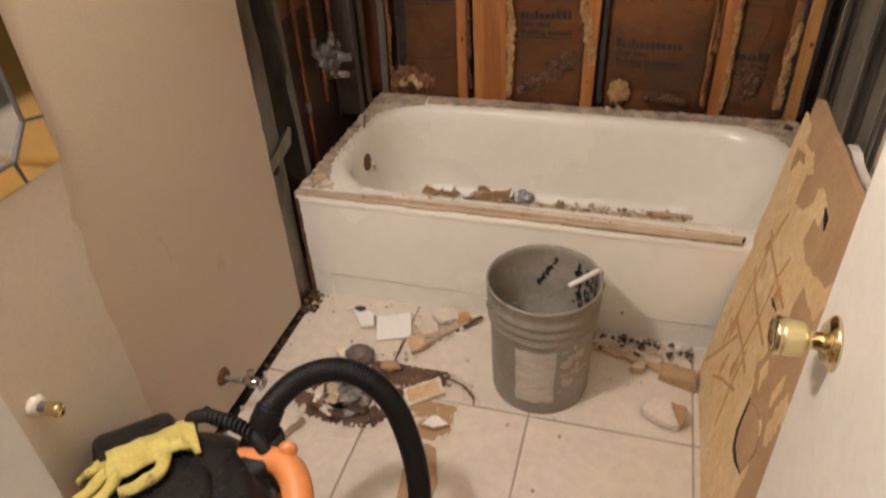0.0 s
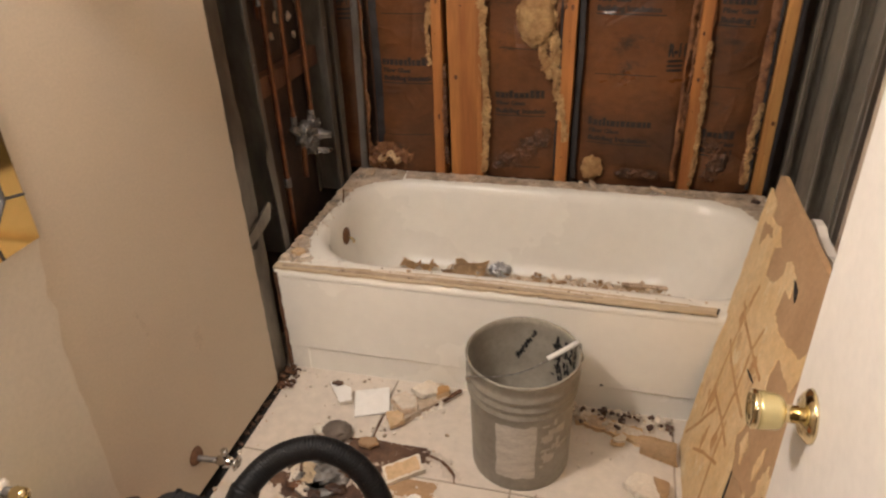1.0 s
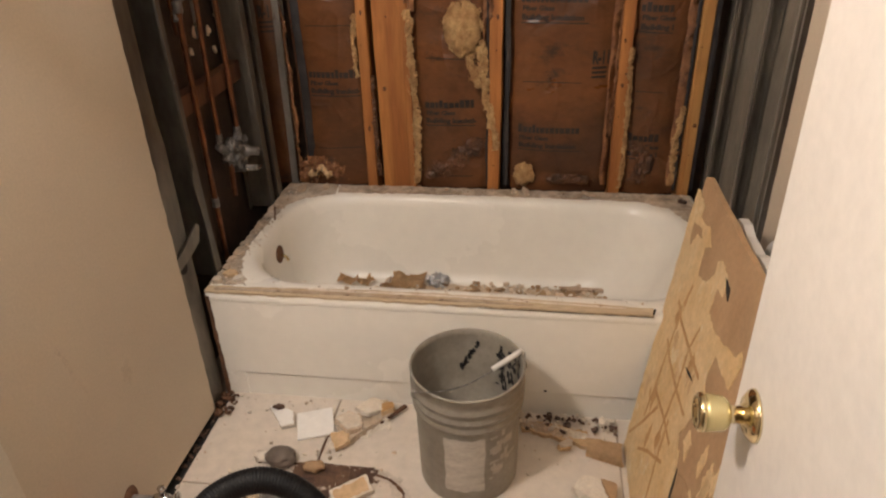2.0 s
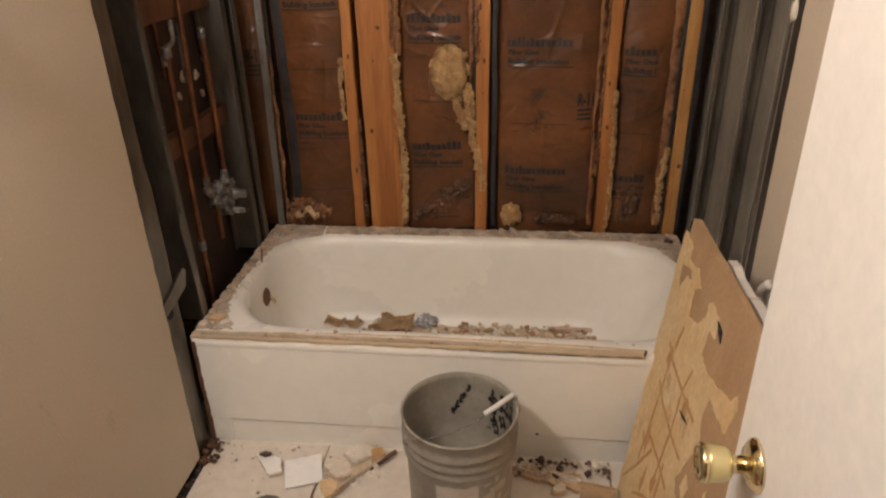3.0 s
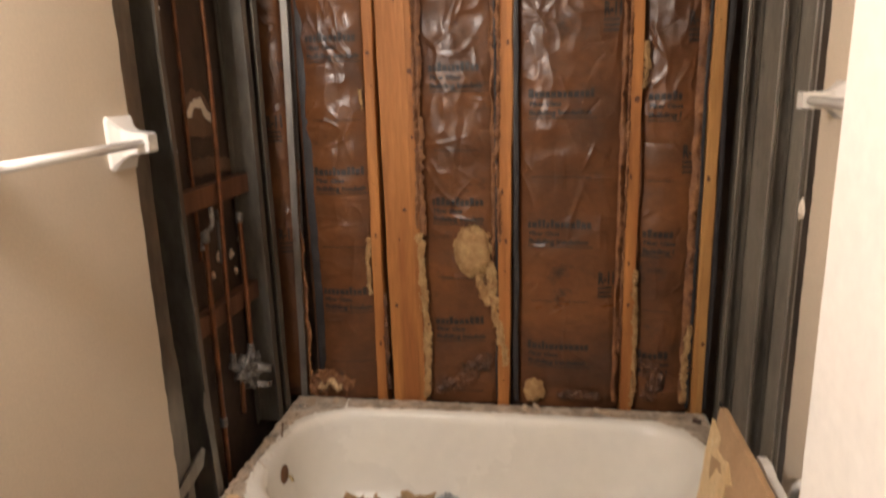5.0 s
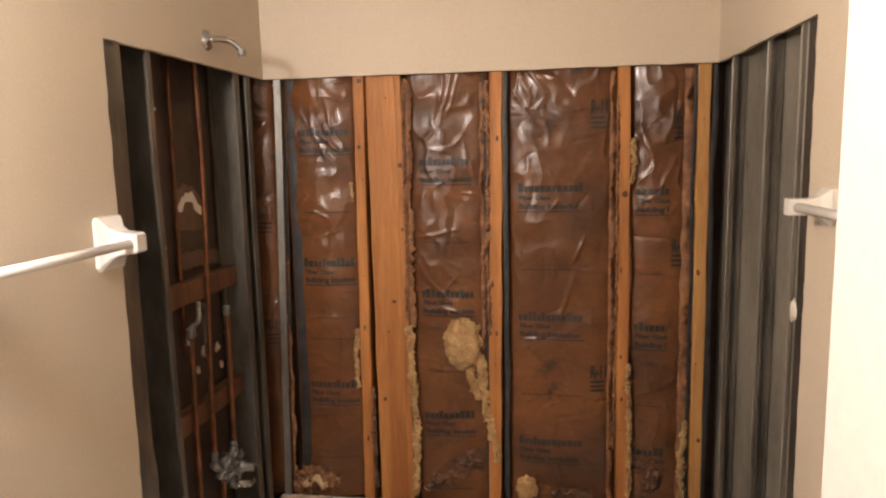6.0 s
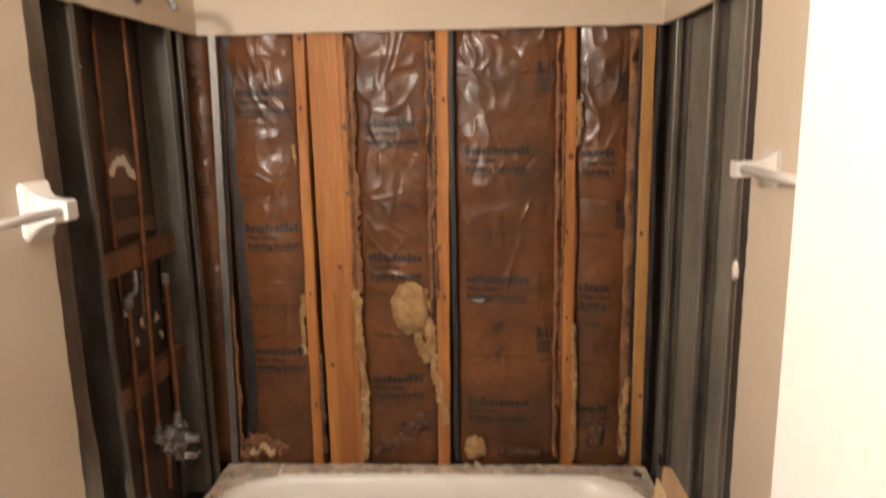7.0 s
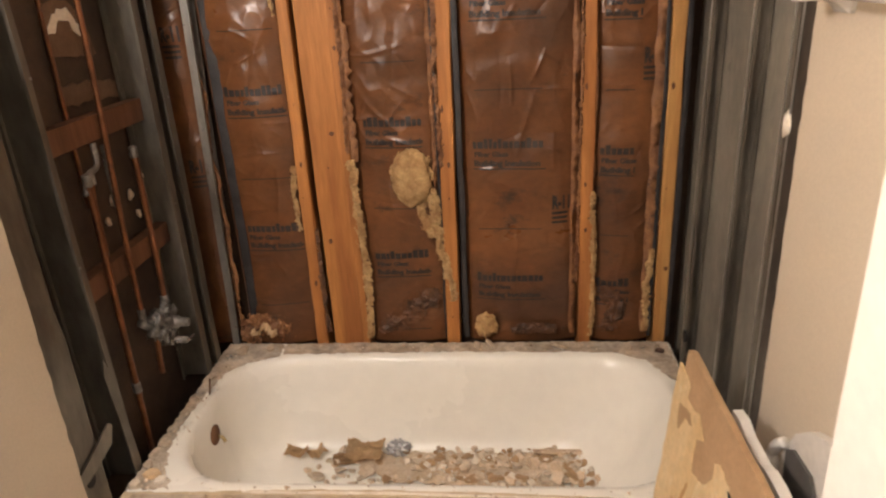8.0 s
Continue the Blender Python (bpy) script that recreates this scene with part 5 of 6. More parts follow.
def ridge_line(u0, v0, u1, v1, w=0.0045):
    """A raised line of adhesive left between two tiles."""
    d = Vector((u1 - u0, v1 - v0)).normalized()
    nrm = Vector((-d.y, d.x)) * w
    pts = []
    k = 8
    for i in range(k + 1):
        f = i / k
        j = rng.uniform(-0.4, 0.4) * w
        pts.append((u0 + (u1 - u0) * f + nrm.x + j, v0 + (v1 - v0) * f + nrm.y))
    for i in range(k, -1, -1):
        f = i / k
        j = rng.uniform(-0.4, 0.4) * w
        pts.append((u0 + (u1 - u0) * f - nrm.x + j, v0 + (v1 - v0) * f - nrm.y))
    part("adhesive_line", board_piece(pts, 0.0024, 0.0032), GLUE, board)


for run in ([(-0.106, 0.565), (-0.103, 0.470), (-0.122, 0.369), (-0.141, 0.264), (-0.150, 0.171)], [(-0.248, 0.540), (-0.237, 0.471), (-0.266, 0.377), (-0.277, 0.280), (-0.292, 0.208)],
            [(-0.057, 0.486), (-0.124, 0.470), (-0.246, 0.471), (-0.350, 0.476)], [(-0.090, 0.386), (-0.155, 0.371), (-0.275, 0.369), (-0.364, 0.375)],
            [(-0.141, 0.264), (-0.272, 0.279), (-0.359, 0.279)], [(-0.10, 0.06), (-0.16, 0.16), (-0.21, 0.26)], [(-0.30, 0.30), (-0.33, 0.20), (-0.37, 0.10)], [(-0.20, 0.10), (-0.27, 0.16), (-0.36, 0.22)]):
    for (u0, v0), (u1, v1) in zip(run, run[1:]):
        ridge_line(u0, v0, u1, v1)
for k in range(16):
    u, v = rng.uniform(-0.42, -0.06), rng.uniform(0.05, 0.55)
    if u > -0.13 + 0.26 * v:
        continue
    w, h = rng.uniform(0.008, 0.022), rng.uniform(0.012, 0.045)
    part("adhesive_smear", board_piece(ragged([(u - w, v - h), (u + w, v - h * 0.4), (u + w * 0.7, v + h), (u - w * 0.6, v + h * 0.6)], 0.008, 0.003, rng), 0.0023, 0.0029), TAN if k % 2 else GLUE, board)
for k in range(12):
    u, v = rng.uniform(-0.62, -0.42), rng.uniform(0.05, 0.50)
    w, h = rng.uniform(0.008, 0.024), rng.uniform(0.02, 0.06)
    part("adhesive_smear", board_piece(ragged([(u - w, v - h), (u + w, v - h * 0.4), (u + w * 0.7, v + h), (u - w * 0.6, v + h * 0.6)], 0.008, 0.004, rng), 0.0003, 0.0034), BACKING, board)
part("torn_pocket", board_piece(ragged([(0.051, 0.655), (-0.012, 0.674), (-0.043, 0.659), (0.004, 0.650), (0.022, 0.606), (0.041, 0.623)], 0.012, 0.002), 0.0022, 0.0036), KRAFT_PLAIN, board, "brown torn pocket")
part("torn_flap", board_piece(ragged([(-0.455, 0.296), (-0.482, 0.228), (-0.514, 0.204), (-0.596, 0.222), (-0.592, 0.285), (-0.556, 0.322), (-0.501, 0.316)], 0.02, 0.004), 0.0024, 0.0042), KRAFT_PLAIN, board, "brown torn flap")
part("slit", board_piece([(-0.448, 0.296), (-0.462, 0.252), (-0.476, 0.219), (-0.510, 0.194), (-0.550, 0.197), (-0.596, 0.219), (-0.552, 0.207), (-0.514, 0.206), (-0.486, 0.230), (-0.468, 0.262)], 0.0026, 0.005), DARK, board, "dark slit torn in the panel")
part("hole", board_piece([(-0.262, 0.686), (-0.303, 0.682), (-0.316, 0.661), (-0.287, 0.671)], 0.0008, 0.003), DARK, board, "dark hole in the panel")
part("hole", board_piece([(-0.268, 0.438), (-0.295, 0.447), (-0.331, 0.450), (-0.299, 0.440)], 0.0026, 0.0045), DARK, board)
white_board = thing("tile_panel", (1.27, -0.35, 0.0), "broken white tiled board leaning behind the ochre panel", "panel")
pts = [(-0.68, 0.0), (-0.20, 0.0)] + rough_line((-0.20, 0.0), (-0.115, 0.755), 0.05, 0.004) + [(-0.115, 0.757)] + rough_line((-0.115, 0.757), (-0.60, 0.765), 0.035, 0.007) + [(-0.66, 0.76)]
part("board", board_piece(pts, -0.050, -0.030), CERAMIC, white_board, "chipped white tile edge")


# ---- shop vacuum, glove and hose ----
VX, VY = 0.248, -1.030
vac = thing("shop_vacuum", (VX, VY, 0.0), "orange and black wet-dry shop vacuum standing on the floor", "vacuum cleaner")
part("tank", lathe([(0.0, 0.05), (0.175, 0.05), (0.184, 0.06), (0.200, 0.24), (0.206, 0.25), (0.207, 0.285), (0.198, 0.305), (0.175, 0.312), (0.0, 0.312)], (VX, VY, 0), "z", 48), ORANGE, vac, "orange plastic tank", True)
part("lid", lathe([(0.176, 0.305), (0.178, 0.325), (0.174, 0.350), (0.164, 0.375), (0.145, 0.395), (0.115, 0.408), (0.060, 0.414), (0.0, 0.415)], (VX, VY, 0), "z", 48), GLOSS_BLACK, vac, "dusty black lid", True)
part("motor_cap", lathe([(0.120, 0.405), (0.118, 0.420), (0.104, 0.428), (0.0, 0.431)], (VX - 0.03, VY - 0.03, 0), "z", 36), GLOSS_BLACK, vac, "", True)
part("lid_seam", lathe([(0.1185, 0.4065), (0.1215, 0.4085), (0.1235, 0.4065)], (VX - 0.03, VY - 0.03, 0), "z", 36), BLACK, vac, "", True)
part("side_housing", box(-0.085, -0.055, 0.0, 0.075, 0.055, 0.085, 0.022), GLOSS_BLACK, vac, "boxy black housing behind the lid", True).matrix_basis = pose(0.108, -0.935, 0.318, 0, 0, 42)
part("port_block", box(-0.034, -0.030, 0.0, 0.034, 0.030, 0.105, 0.012), BLACK, vac, "black block under the hose cuff", True).matrix_basis = pose(0.366, -0.905, 0.300, 8, 0, -38)
part("handle", tube([(0.198, -0.890, 0.385), (0.206, -0.882, 0.424), (0.245, -0.876, 0.437), (0.290, -0.879, 0.434), (0.345, -0.892, 0.426), (0.372, -0.905, 0.405), (0.378, -0.912, 0.38)], 0.0135, 14, 6), BLACK, vac, "black ribbed carrying handle", True)
for k in range(11):
    f = (k - 5) / 5
    c = (0.290 + 0.055 * f, -0.8805 - 0.012 * f * abs(f + 0.4), 0.438)
    part("grip_rib", lathe([(0.0, -0.0022), (0.0146, -0.0022), (0.0146, 0.0022), (0.0, 0.0022)], c, "x", 14), BLACK, vac)
part("port", lathe([(0.040, 0.0), (0.043, 0.05), (0.040, 0.055), (0.036, 0.055)], (VX + 0.090, VY + 0.168, 0.330), "z", 24), BLACK, vac, "black hose port", True)
part("bumper", tube([(0.285, -0.915, 0.372), (0.340, -0.912, 0.385), (0.405, -0.910, 0.388), (0.448, -0.940, 0.380), (0.472, -0.995, 0.366), (0.468, -1.08, 0.350)], lambda f: 0.015 + 0.014 * min(1.0, f * 2.0), 14, 6), ORANGE, vac, "orange plastic bumper", True)
part("clip", lump((0.414, -0.893, 0.408), (0.020, 0.016, 0.018), 7, 0.12, 2), ORANGE, vac, "orange lid clip", True)
for a in (30, 120, 210, 300):
    c = (VX + 0.14 * math.cos(radians(a)), VY + 0.14 * math.sin(radians(a)), 0.026)
    part("caster", lathe([(0.0, -0.012), (0.022, -0.012), (0.026, -0.006), (0.026, 0.006), (0.022, 0.012), (0.0, 0.012)], c, "y", 20), BLACK, vac, "", True)
    part("fork", box(c[0] - 0.010, c[1] - 0.016, 0.026, c[0] + 0.010, c[1] + 0.016, 0.056, 0.003), BLACK, vac)

hose = thing("vacuum_hose", (0.45, -0.75, 0.0), "black ribbed vacuum hose arching down to the floor", "hose")
HOSE = [(0.340, -0.862, 0.345), (0.336, -0.852, 0.392), (0.347, -0.822, 0.430), (0.381, -0.756, 0.447), (0.446, -0.717, 0.451), (0.513, -0.707, 0.421), (0.565, -0.717, 0.360), (0.605, -0.748, 0.262), (0.622, -0.782, 0.160),
        (0.630, -0.850, 0.070), (0.610, -0.960, 0.036), (0.560, -1.100, 0.030), (0.50, -1.22, 0.030)]
part("ribbed_hose", tube(HOSE, 0.0245, 18, 10, (0.0062, 0.0009)), HOSE_BLACK, hose, "", True)
part("cuff", tube(HOSE[:3], lambda f: 0.0315 - 0.003 * f, 20, 8), HOSE_BLACK, hose, "smooth black hose cuff", True)
part("cuff_rib", box(0.328, -0.884, 0.375, 0.350, -0.868, 0.405, 0.004), BLACK, hose)

glove = thing("work_glove", (0.19, -1.0, 0.43), "dirty yellow leather work glove lying on the vacuum lid", "glove")


def sag(x, y):
    """The height of the vacuum lid under the glove."""
    r = math.hypot(x - VX, y - VY)
    base = 0.416 - max(0.0, r - 0.06) ** 2 * 1.6
    return max(base, 0.437 if math.hypot(x - VX + 0.03, y - VY + 0.03) < 0.112 else 0)


def padded(points, half, thick, bm=None):
    """A soft flat strip of leather with rounded sides along a line."""
    bm = bm or bmesh.new()
    line = spline([(*p, 0) for p in points], 8)
    rows = []
    for i, p in enumerate(line):
        d = (line[min(i + 1, len(line) - 1)] - line[max(i - 1, 0)]).normalized()
        s = Vector((-d.y, d.x, 0))
        f = i / (len(line) - 1)
        w = half(f)
        row = []
        for k in range(14):
            a = math.tau * k / 14
            q = p + s * (w * math.cos(a))
            z = sag(q.x, q.y) + thick * 0.55 + thick * 0.5 * math.sin(a) * (1 + 0.5 * noise.noise(Vector((q.x * 40, q.y * 40, 1)))) + 0.005 * noise.noise(Vector((q.x * 30, q.y * 30, 5)))
            row.append(bm.verts.new((q.x, q.y, z)))
        rows.append(row)
    for r0, r1 in zip(rows, rows[1:]):
        for k in range(14):
            bm.faces.new((r0[k], r0[(k + 1) % 14], r1[(k + 1) % 14], r1[k]))
    bm.faces.new(rows[0][::-1])
    bm.faces.new(rows[-1])
    return bm


part("palm", padded([(0.222, -0.920), (0.194, -0.944), (0.166, -0.978), (0.142, -1.004), (0.122, -1.024)], lambda f: 0.050 + 0.010 * max(0.0, f - 0.35), 0.020), GLOVE, glove, "", True)
part("cuff", padded([(0.234, -0.910), (0.224, -0.919), (0.212, -0.931)], lambda f: 0.053, 0.024), GLOVE, glove, "turned yellow cuff edge", True)
for k, (a, b) in enumerate((((0.105, -1.010), (0.066, -1.050)), ((0.120, -1.030), (0.094, -1.085)), ((0.140, -1.040), (0.126, -1.108)), ((0.160, -1.038), (0.158, -1.100)))):
    mid = ((a[0] + b[0]) / 2 + 0.004 * (k - 1), (a[1] + b[1]) / 2)
    part("finger", padded([a, mid, b], lambda f: 0.0120 * (1 - 0.40 * f ** 3), 0.018), GLOVE, glove, "", True)
part("thumb", padded([(0.222, -0.985), (0.232, -1.015), (0.215, -1.052), (0.190, -1.072)], lambda f: 0.0135 * (1 - 0.3 * f ** 3), 0.019), GLOVE, glove, "", True)


# ---- mirror and water stubs on the west wall ----
mirror = thing("wall_mirror", (0.0, -1.03, 0.905), "octagonal wall mirror with gold tinted glass border", "mirror")
part("gold_border", box(0.004, -1.305, 0.906, 0.009, -0.757, 1.75, 0.0015), GOLD_GLASS, mirror, "gold tinted mirror glass border")
octo = [(-0.802, 1.00), (-0.845, 0.952), (-1.215, 0.952), (-1.260, 1.00), (-1.260, 1.66), (-1.215, 1.71), (-0.845, 1.71), (-0.802, 1.66)]
part("glass", slab(octo, "x", 0.0092, 0.0125), MIRROR, mirror, "clear mirror glass")
for i in range(8):
    p, q = octo[i], octo[(i + 1) % 8]
    part("lead_line", tube([(0.0125, *p), (0.0125, *q)], 0.0045, 8, 2), SLATE, mirror, "dark lead line" if i == 0 else "")
for p, q in (((-0.802, 1.00), (-0.758, 0.990)), ((-0.845, 0.952), (-0.838, 0.907)), ((-1.215, 0.952), (-1.222, 0.907)), ((-1.26, 1.0), (-1.304, 0.99)), ((-0.802, 1.35), (-0.758, 1.35))):
    part("lead_line", tube([(0.0095, *p), (0.0095, *q)], 0.0028, 8, 2), SLATE, mirror)

stop = thing("stop_valve", (0.0, -0.545, 0.12), "rusty angle stop valve of the removed toilet", "valve", "water stubs")
part("escutcheon", lathe([(0.0, 0.012), (0.016, 0.012), (0.024, 0.004), (0.026, 0.0)], (0.0, -0.540, 0.145), "x", 24), RUST, stop, "rusted wall flange", True)
part("pipe", tube([(0.0, -0.545, 0.145), (0.045, -0.543, 0.146), (0.085, -0.540, 0.146)], 0.008, 12, 4), LIME, stop, "", True)
part("valve_body", lathe([(0.0, 0.065), (0.012, 0.065), (0.014, 0.075), (0.014, 0.100), (0.010, 0.106), (0.0, 0.106)], (0.0, -0.541, 0.146), "x", 16), CHROME, stop, "dull chrome valve body", True)
part("wheel", lump((0.118, -0.540, 0.146), (0.007, 0.022, 0.016), 2, 0.1, 2), CHROME, stop, "oval chrome handle", True)
part("outlet", lathe([(0.0, 0.0), (0.007, 0.0), (0.007, 0.028), (0.009, 0.030), (0.009, 0.040), (0.0, 0.040)], (0.090, -0.541, 0.146), "z", 12), CHROME, stop, "", True)
stub = thing("supply_stub", (0.0, -1.010, 0.52), "capped brass water stub on the pale wall", "valve", "water stubs")
part("collar", lump((0.010, -1.010, 0.552), (0.012, 0.020, 0.020), 3, 0.3, 2), GYPSUM, stub, "white plaster collar", True)
part("pipe", tube([(0.0, -1.010, 0.552), (0.025, -1.009, 0.552), (0.045, -1.008, 0.551)], 0.0095, 12, 4), LIME, stub, "", True)
part("cap", lathe([(0.0, 0.062), (0.011, 0.062), (0.0135, 0.057), (0.0135, 0.038), (0.010, 0.033)], (0.0, -1.008, 0.551), "x", 14), BRASS, stub, "brass cap", True)


# ---- toilet flange and its stain ----
random.seed(9)


def oval(cx, cy, rx, ry, turn=0, n=40, uneven=0.12, seed=0):
    out = []
    for k in range(n):
        a = math.tau * k / n
        r = 1 + uneven * noise.noise(Vector((math.cos(a) * 1.7, math.sin(a) * 1.7, seed)))
        x, y = rx * r * math.cos(a), ry * r * math.sin(a)
        c, s = math.cos(radians(turn)), math.sin(radians(turn))
        out.append((cx + x * c - y * s, cy + x * s + y * c))
    return out


PLUG = surface("dirty_plug", (0.22, 0.175, 0.14), (0.12, 0.093, 0.073), rough=0.7, patch=20, grain=80, contrast=0.9, bump=0.5, c3=(0.34, 0.28, 0.23), spots=0.60)
stain = thing("wax_stain", (0.38, -0.37, 0.0), "brown wax and rust stain round the toilet drain", "stain")


def on_floor(lift):
    return lambda u, v, h: (u, v, lift + h)


for name, spine, width, seed, mat, lift, label in (
        ("crust", [(0.345, -0.295), (0.43, -0.305), (0.50, -0.290)], 0.042, 3, STAIN, 0.0006, "dark brown wax crust"),
        ("crust", [(0.33, -0.33), (0.40, -0.345)], 0.040, 5, STAIN, 0.0008, ""),
        ("ring", [(0.170, -0.445), (0.23, -0.475), (0.31, -0.488), (0.375, -0.465)], 0.030, 6, STAIN, 0.0006, "dark rusty ring"),
        ("rust", [(0.150, -0.430), (0.20, -0.490), (0.30, -0.520), (0.42, -0.505)], 0.036, 8, HALO, 0.0003, "thin rusty halo"),
        ("rust", [(0.35, -0.275), (0.50, -0.272), (0.59, -0.30), (0.625, -0.345)], 0.020, 9, HALO, 0.0003, ""),
        ("rim_trace", [(0.524, -0.277), (0.587, -0.297), (0.625, -0.334), (0.633, -0.360)], 0.004, 10, RUST, 0.0005, ""),
        ("rim_trace", [(0.370, -0.155), (0.366, -0.20), (0.369, -0.275)], 0.004, 12, RUST, 0.0005, ""),
        ("rim_trace", [(0.20, -0.275), (0.30, -0.268), (0.40, -0.258)], 0.004, 15, RUST, 0.0005, "")):
    tagged(part(name, tattered(spine, width, seed, on_floor(lift), 0.0030 if width > 0.01 else 0.0022, 0.7, 0.0030 if mat is STAIN else 0.0006), mat, stain, label, True), kind="stuff")
flange = thing("toilet_flange", (0.275, -0.415, 0.0), "open toilet drain flange with waxy residue", "drain")
FX, FY = 0.275, -0.415
part("ring", lathe([(0.050, 0.003), (0.053, 0.012), (0.064, 0.014), (0.078, 0.012), (0.082, 0.003)], (FX, FY, 0), "z", 40), LIME, flange, "dull grey flange ring", True)
part("pipe_mouth", lathe([(0.0, 0.003), (0.050, 0.003), (0.050, 0.0025)], (FX, FY, 0), "z", 32), DARK, flange)
part("rag", lump((FX + 0.018, FY + 0.004, 0.010), (0.036, 0.032, 0.013), 12, 0.45, 4, 2.4), LIME, flange, "grey rag stuffed into the drain", True)
part("pale_wax", tattered([(FX - 0.078, FY + 0.020), (FX - 0.062, FY - 0.040), (FX - 0.012, FY - 0.072)], 0.014, 41, on_floor(0.012), 0.0025, 0.5, 0.008), GYPSUM, flange, "pale wax smear", True)
part("pale_wax", tattered([(FX - 0.036, FY + 0.014), (FX - 0.024, FY - 0.028)], 0.018, 42, on_floor(0.014), 0.0025, 0.6, 0.010), OLD_GLUE, flange, "ochre wax lump", True)
for k in range(7):
    a = math.tau * k / 7 + 0.3
    part("wax", lump((FX + 0.072 * math.cos(a), FY + 0.072 * math.sin(a), 0.010), (0.026, 0.014, 0.008), k, 0.8, 3, 3.0), RUST if k % 3 == 1 else STAIN, flange, "", True)
part("bolt", lathe([(0.0, 0.05), (0.004, 0.05), (0.004, 0.01), (0.009, 0.01), (0.009, 0.0)], (FX + 0.076, FY + 0.010, 0.006), "z", 10), RUST, flange)
loose("mortar_clod", lump((0.268, -0.268, 0.024), (0.042, 0.032, 0.029), 31, 0.16, 4, 2.0), PLUG, (0.262, -0.268, 0), "dirty grey-brown lump of wax beside the drain", smooth=True)
loose("mortar_clod", lump((0.212, -0.258, 0.010), (0.030, 0.020, 0.010), 32, 0.5, 3, 2.6), GYPSUM, (0.212, -0.258, 0), "white plaster clod beside the drain", smooth=True)


# ---- debris on the floor ----
GROUP = "demolition scraps on the floor"
tile = thing("white_tile", (0.320, -0.115, 0.0), "square white wall tile lying face up", "tile", GROUP)
bm = box(-0.054, -0.054, 0, 0.054, 0.054, 0.007, 0.0015)
bmesh.ops.transform(bm, matrix=pose(0.320, -0.116, 0.006, 2, -3, 18), verts=bm.verts[:])
part("body", bm, WHITE_GLAZE, tile)


def chunk(at, size, thick, seed, tilt, bm=None):
    """A broken piece of board or mortar: flat faces, ragged and crumbled sides."""
    own = bm or bmesh.new()
    ico = bmesh.ops.create_icosphere(own, subdivisions=4, radius=1.0)["verts"]
    rng = random.Random(seed)
    cuts = []
    for k in range(rng.choice((4, 5, 5, 6))):
        a = math.tau * (k + rng.uniform(-0.25, 0.25)) / 5 + seed
        cuts.append((Vector((math.cos(a), math.sin(a))), rng.uniform(0.55, 0.95)))
    m = pose(*at, *tilt)
    for v in ico:
        c = v.co.copy()
        q = Vector((c.x, c.y))
        if q.length > 1e-4:
            q = q.normalized() * min(1.0, q.length * 1.6)
        for n, d in cuts:
            over = q.dot(n) - d * (1 + 0.10 * noise.noise(Vector((c.x * 6, c.y * 6, seed))))
            if over > 0:
                q -= n * over
        rag = 0.05 * noise.noise(c * 7 + Vector((seed, 0, 0))) + 0.03 * noise.noise(c * 19)
        q *= 1 + rag
        z = max(-1.0, min(1.0, c.z * 2.2)) + 0.22 * noise.noise(c * 5 + Vector((0, seed, 0))) + 0.1 * noise.noise(c * 16)
        v.co = m @ Vector((q.x * size[0] / 2, q.y * size[1] / 2, (z + 1) * thick / 2))
    return own


def scrap(at, size, thick, seed, tilt, mats, label, corners=6):
    """A broken layered piece: a crumbly core with paper or glaze on its face."""
    ob = thing("board_scrap", (at[0], at[1], 0), label, "debris", GROUP)
    part("core", chunk(at, size, thick, seed, tilt), mats[0], ob)
    m = pose(*at, *tilt)
    up = m.to_3x3() @ Vector((0.06 * size[0], 0.05 * size[1], thick * 1.04))
    part("face", chunk((at[0] + up.x, at[1] + up.y, at[2] + up.z), (size[0] * 0.92, size[1] * 0.90), 0.0055, seed, tilt), mats[1], ob)


def slate(at, outline, thick, tilt, mats, label, seed=0, inset=0.006):
    """A broken flat piece with the outline's corners: crumbly core, a thin face set back from its ragged edges."""
    ob = thing("board_scrap", (at[0], at[1], 0), label, "debris", GROUP)
    rng = random.Random(seed)
    cx, cy = sum(q[0] for q in outline) / len(outline), sum(q[1] for q in outline) / len(outline)
    m = pose(*at, *tilt)
    for name, mat, k, z0, z1 in (("core", mats[0], 1.0, 0.0, thick), ("face", mats[1], None, thick - 0.001, thick + 0.002)):
        size = max(math.hypot(q[0] - cx, q[1] - cy) for q in outline)
        f = k or 1 - inset / size
        bm = slab(ragged([((q[0] - cx) * f, (q[1] - cy) * f) for q in outline], 0.007, 0.0022, rng), "z", z0, z1)
        for v in bm.verts:
            v.co.z += 0.0015 * noise.noise(v.co * 60 + Vector((seed, 0, 0)))
            v.co = m @ v.co
        part(name, bm, mat, ob)
    return ob


slate((0.212, -0.096, 0.003), [(0.150, -0.052), (0.195, -0.058), (0.237, -0.069), (0.257, -0.124), (0.218, -0.139), (0.190, -0.100)], 0.010, (4, -5, 0), (GYPSUM, WHITE_GLAZE), "chipped corner of a plastered tile", 3)
# Dark lump added in place of the scrap's dark oval hole.
loose("pebble", lump((0.190, -0.068, 0.020), (0.016, 0.010, 0.006), 4, 0.4, 3), STAIN, (0.190, -0.068, 0.012), "dark lump standing for the hole in a tile scrap", group=GROUP, smooth=True)
slate((0.462, -0.098, 0.002), [(0.388, -0.140), (0.430, -0.090), (0.470, -0.015), (0.512, -0.010), (0.540, -0.065), (0.480, -0.130), (0.432, -0.195), (0.400, -0.180)], 0.020, (0, 0, 0), (MORTAR, RUBBLE), "long broken board strip crusted with mortar", 66, 0.004)
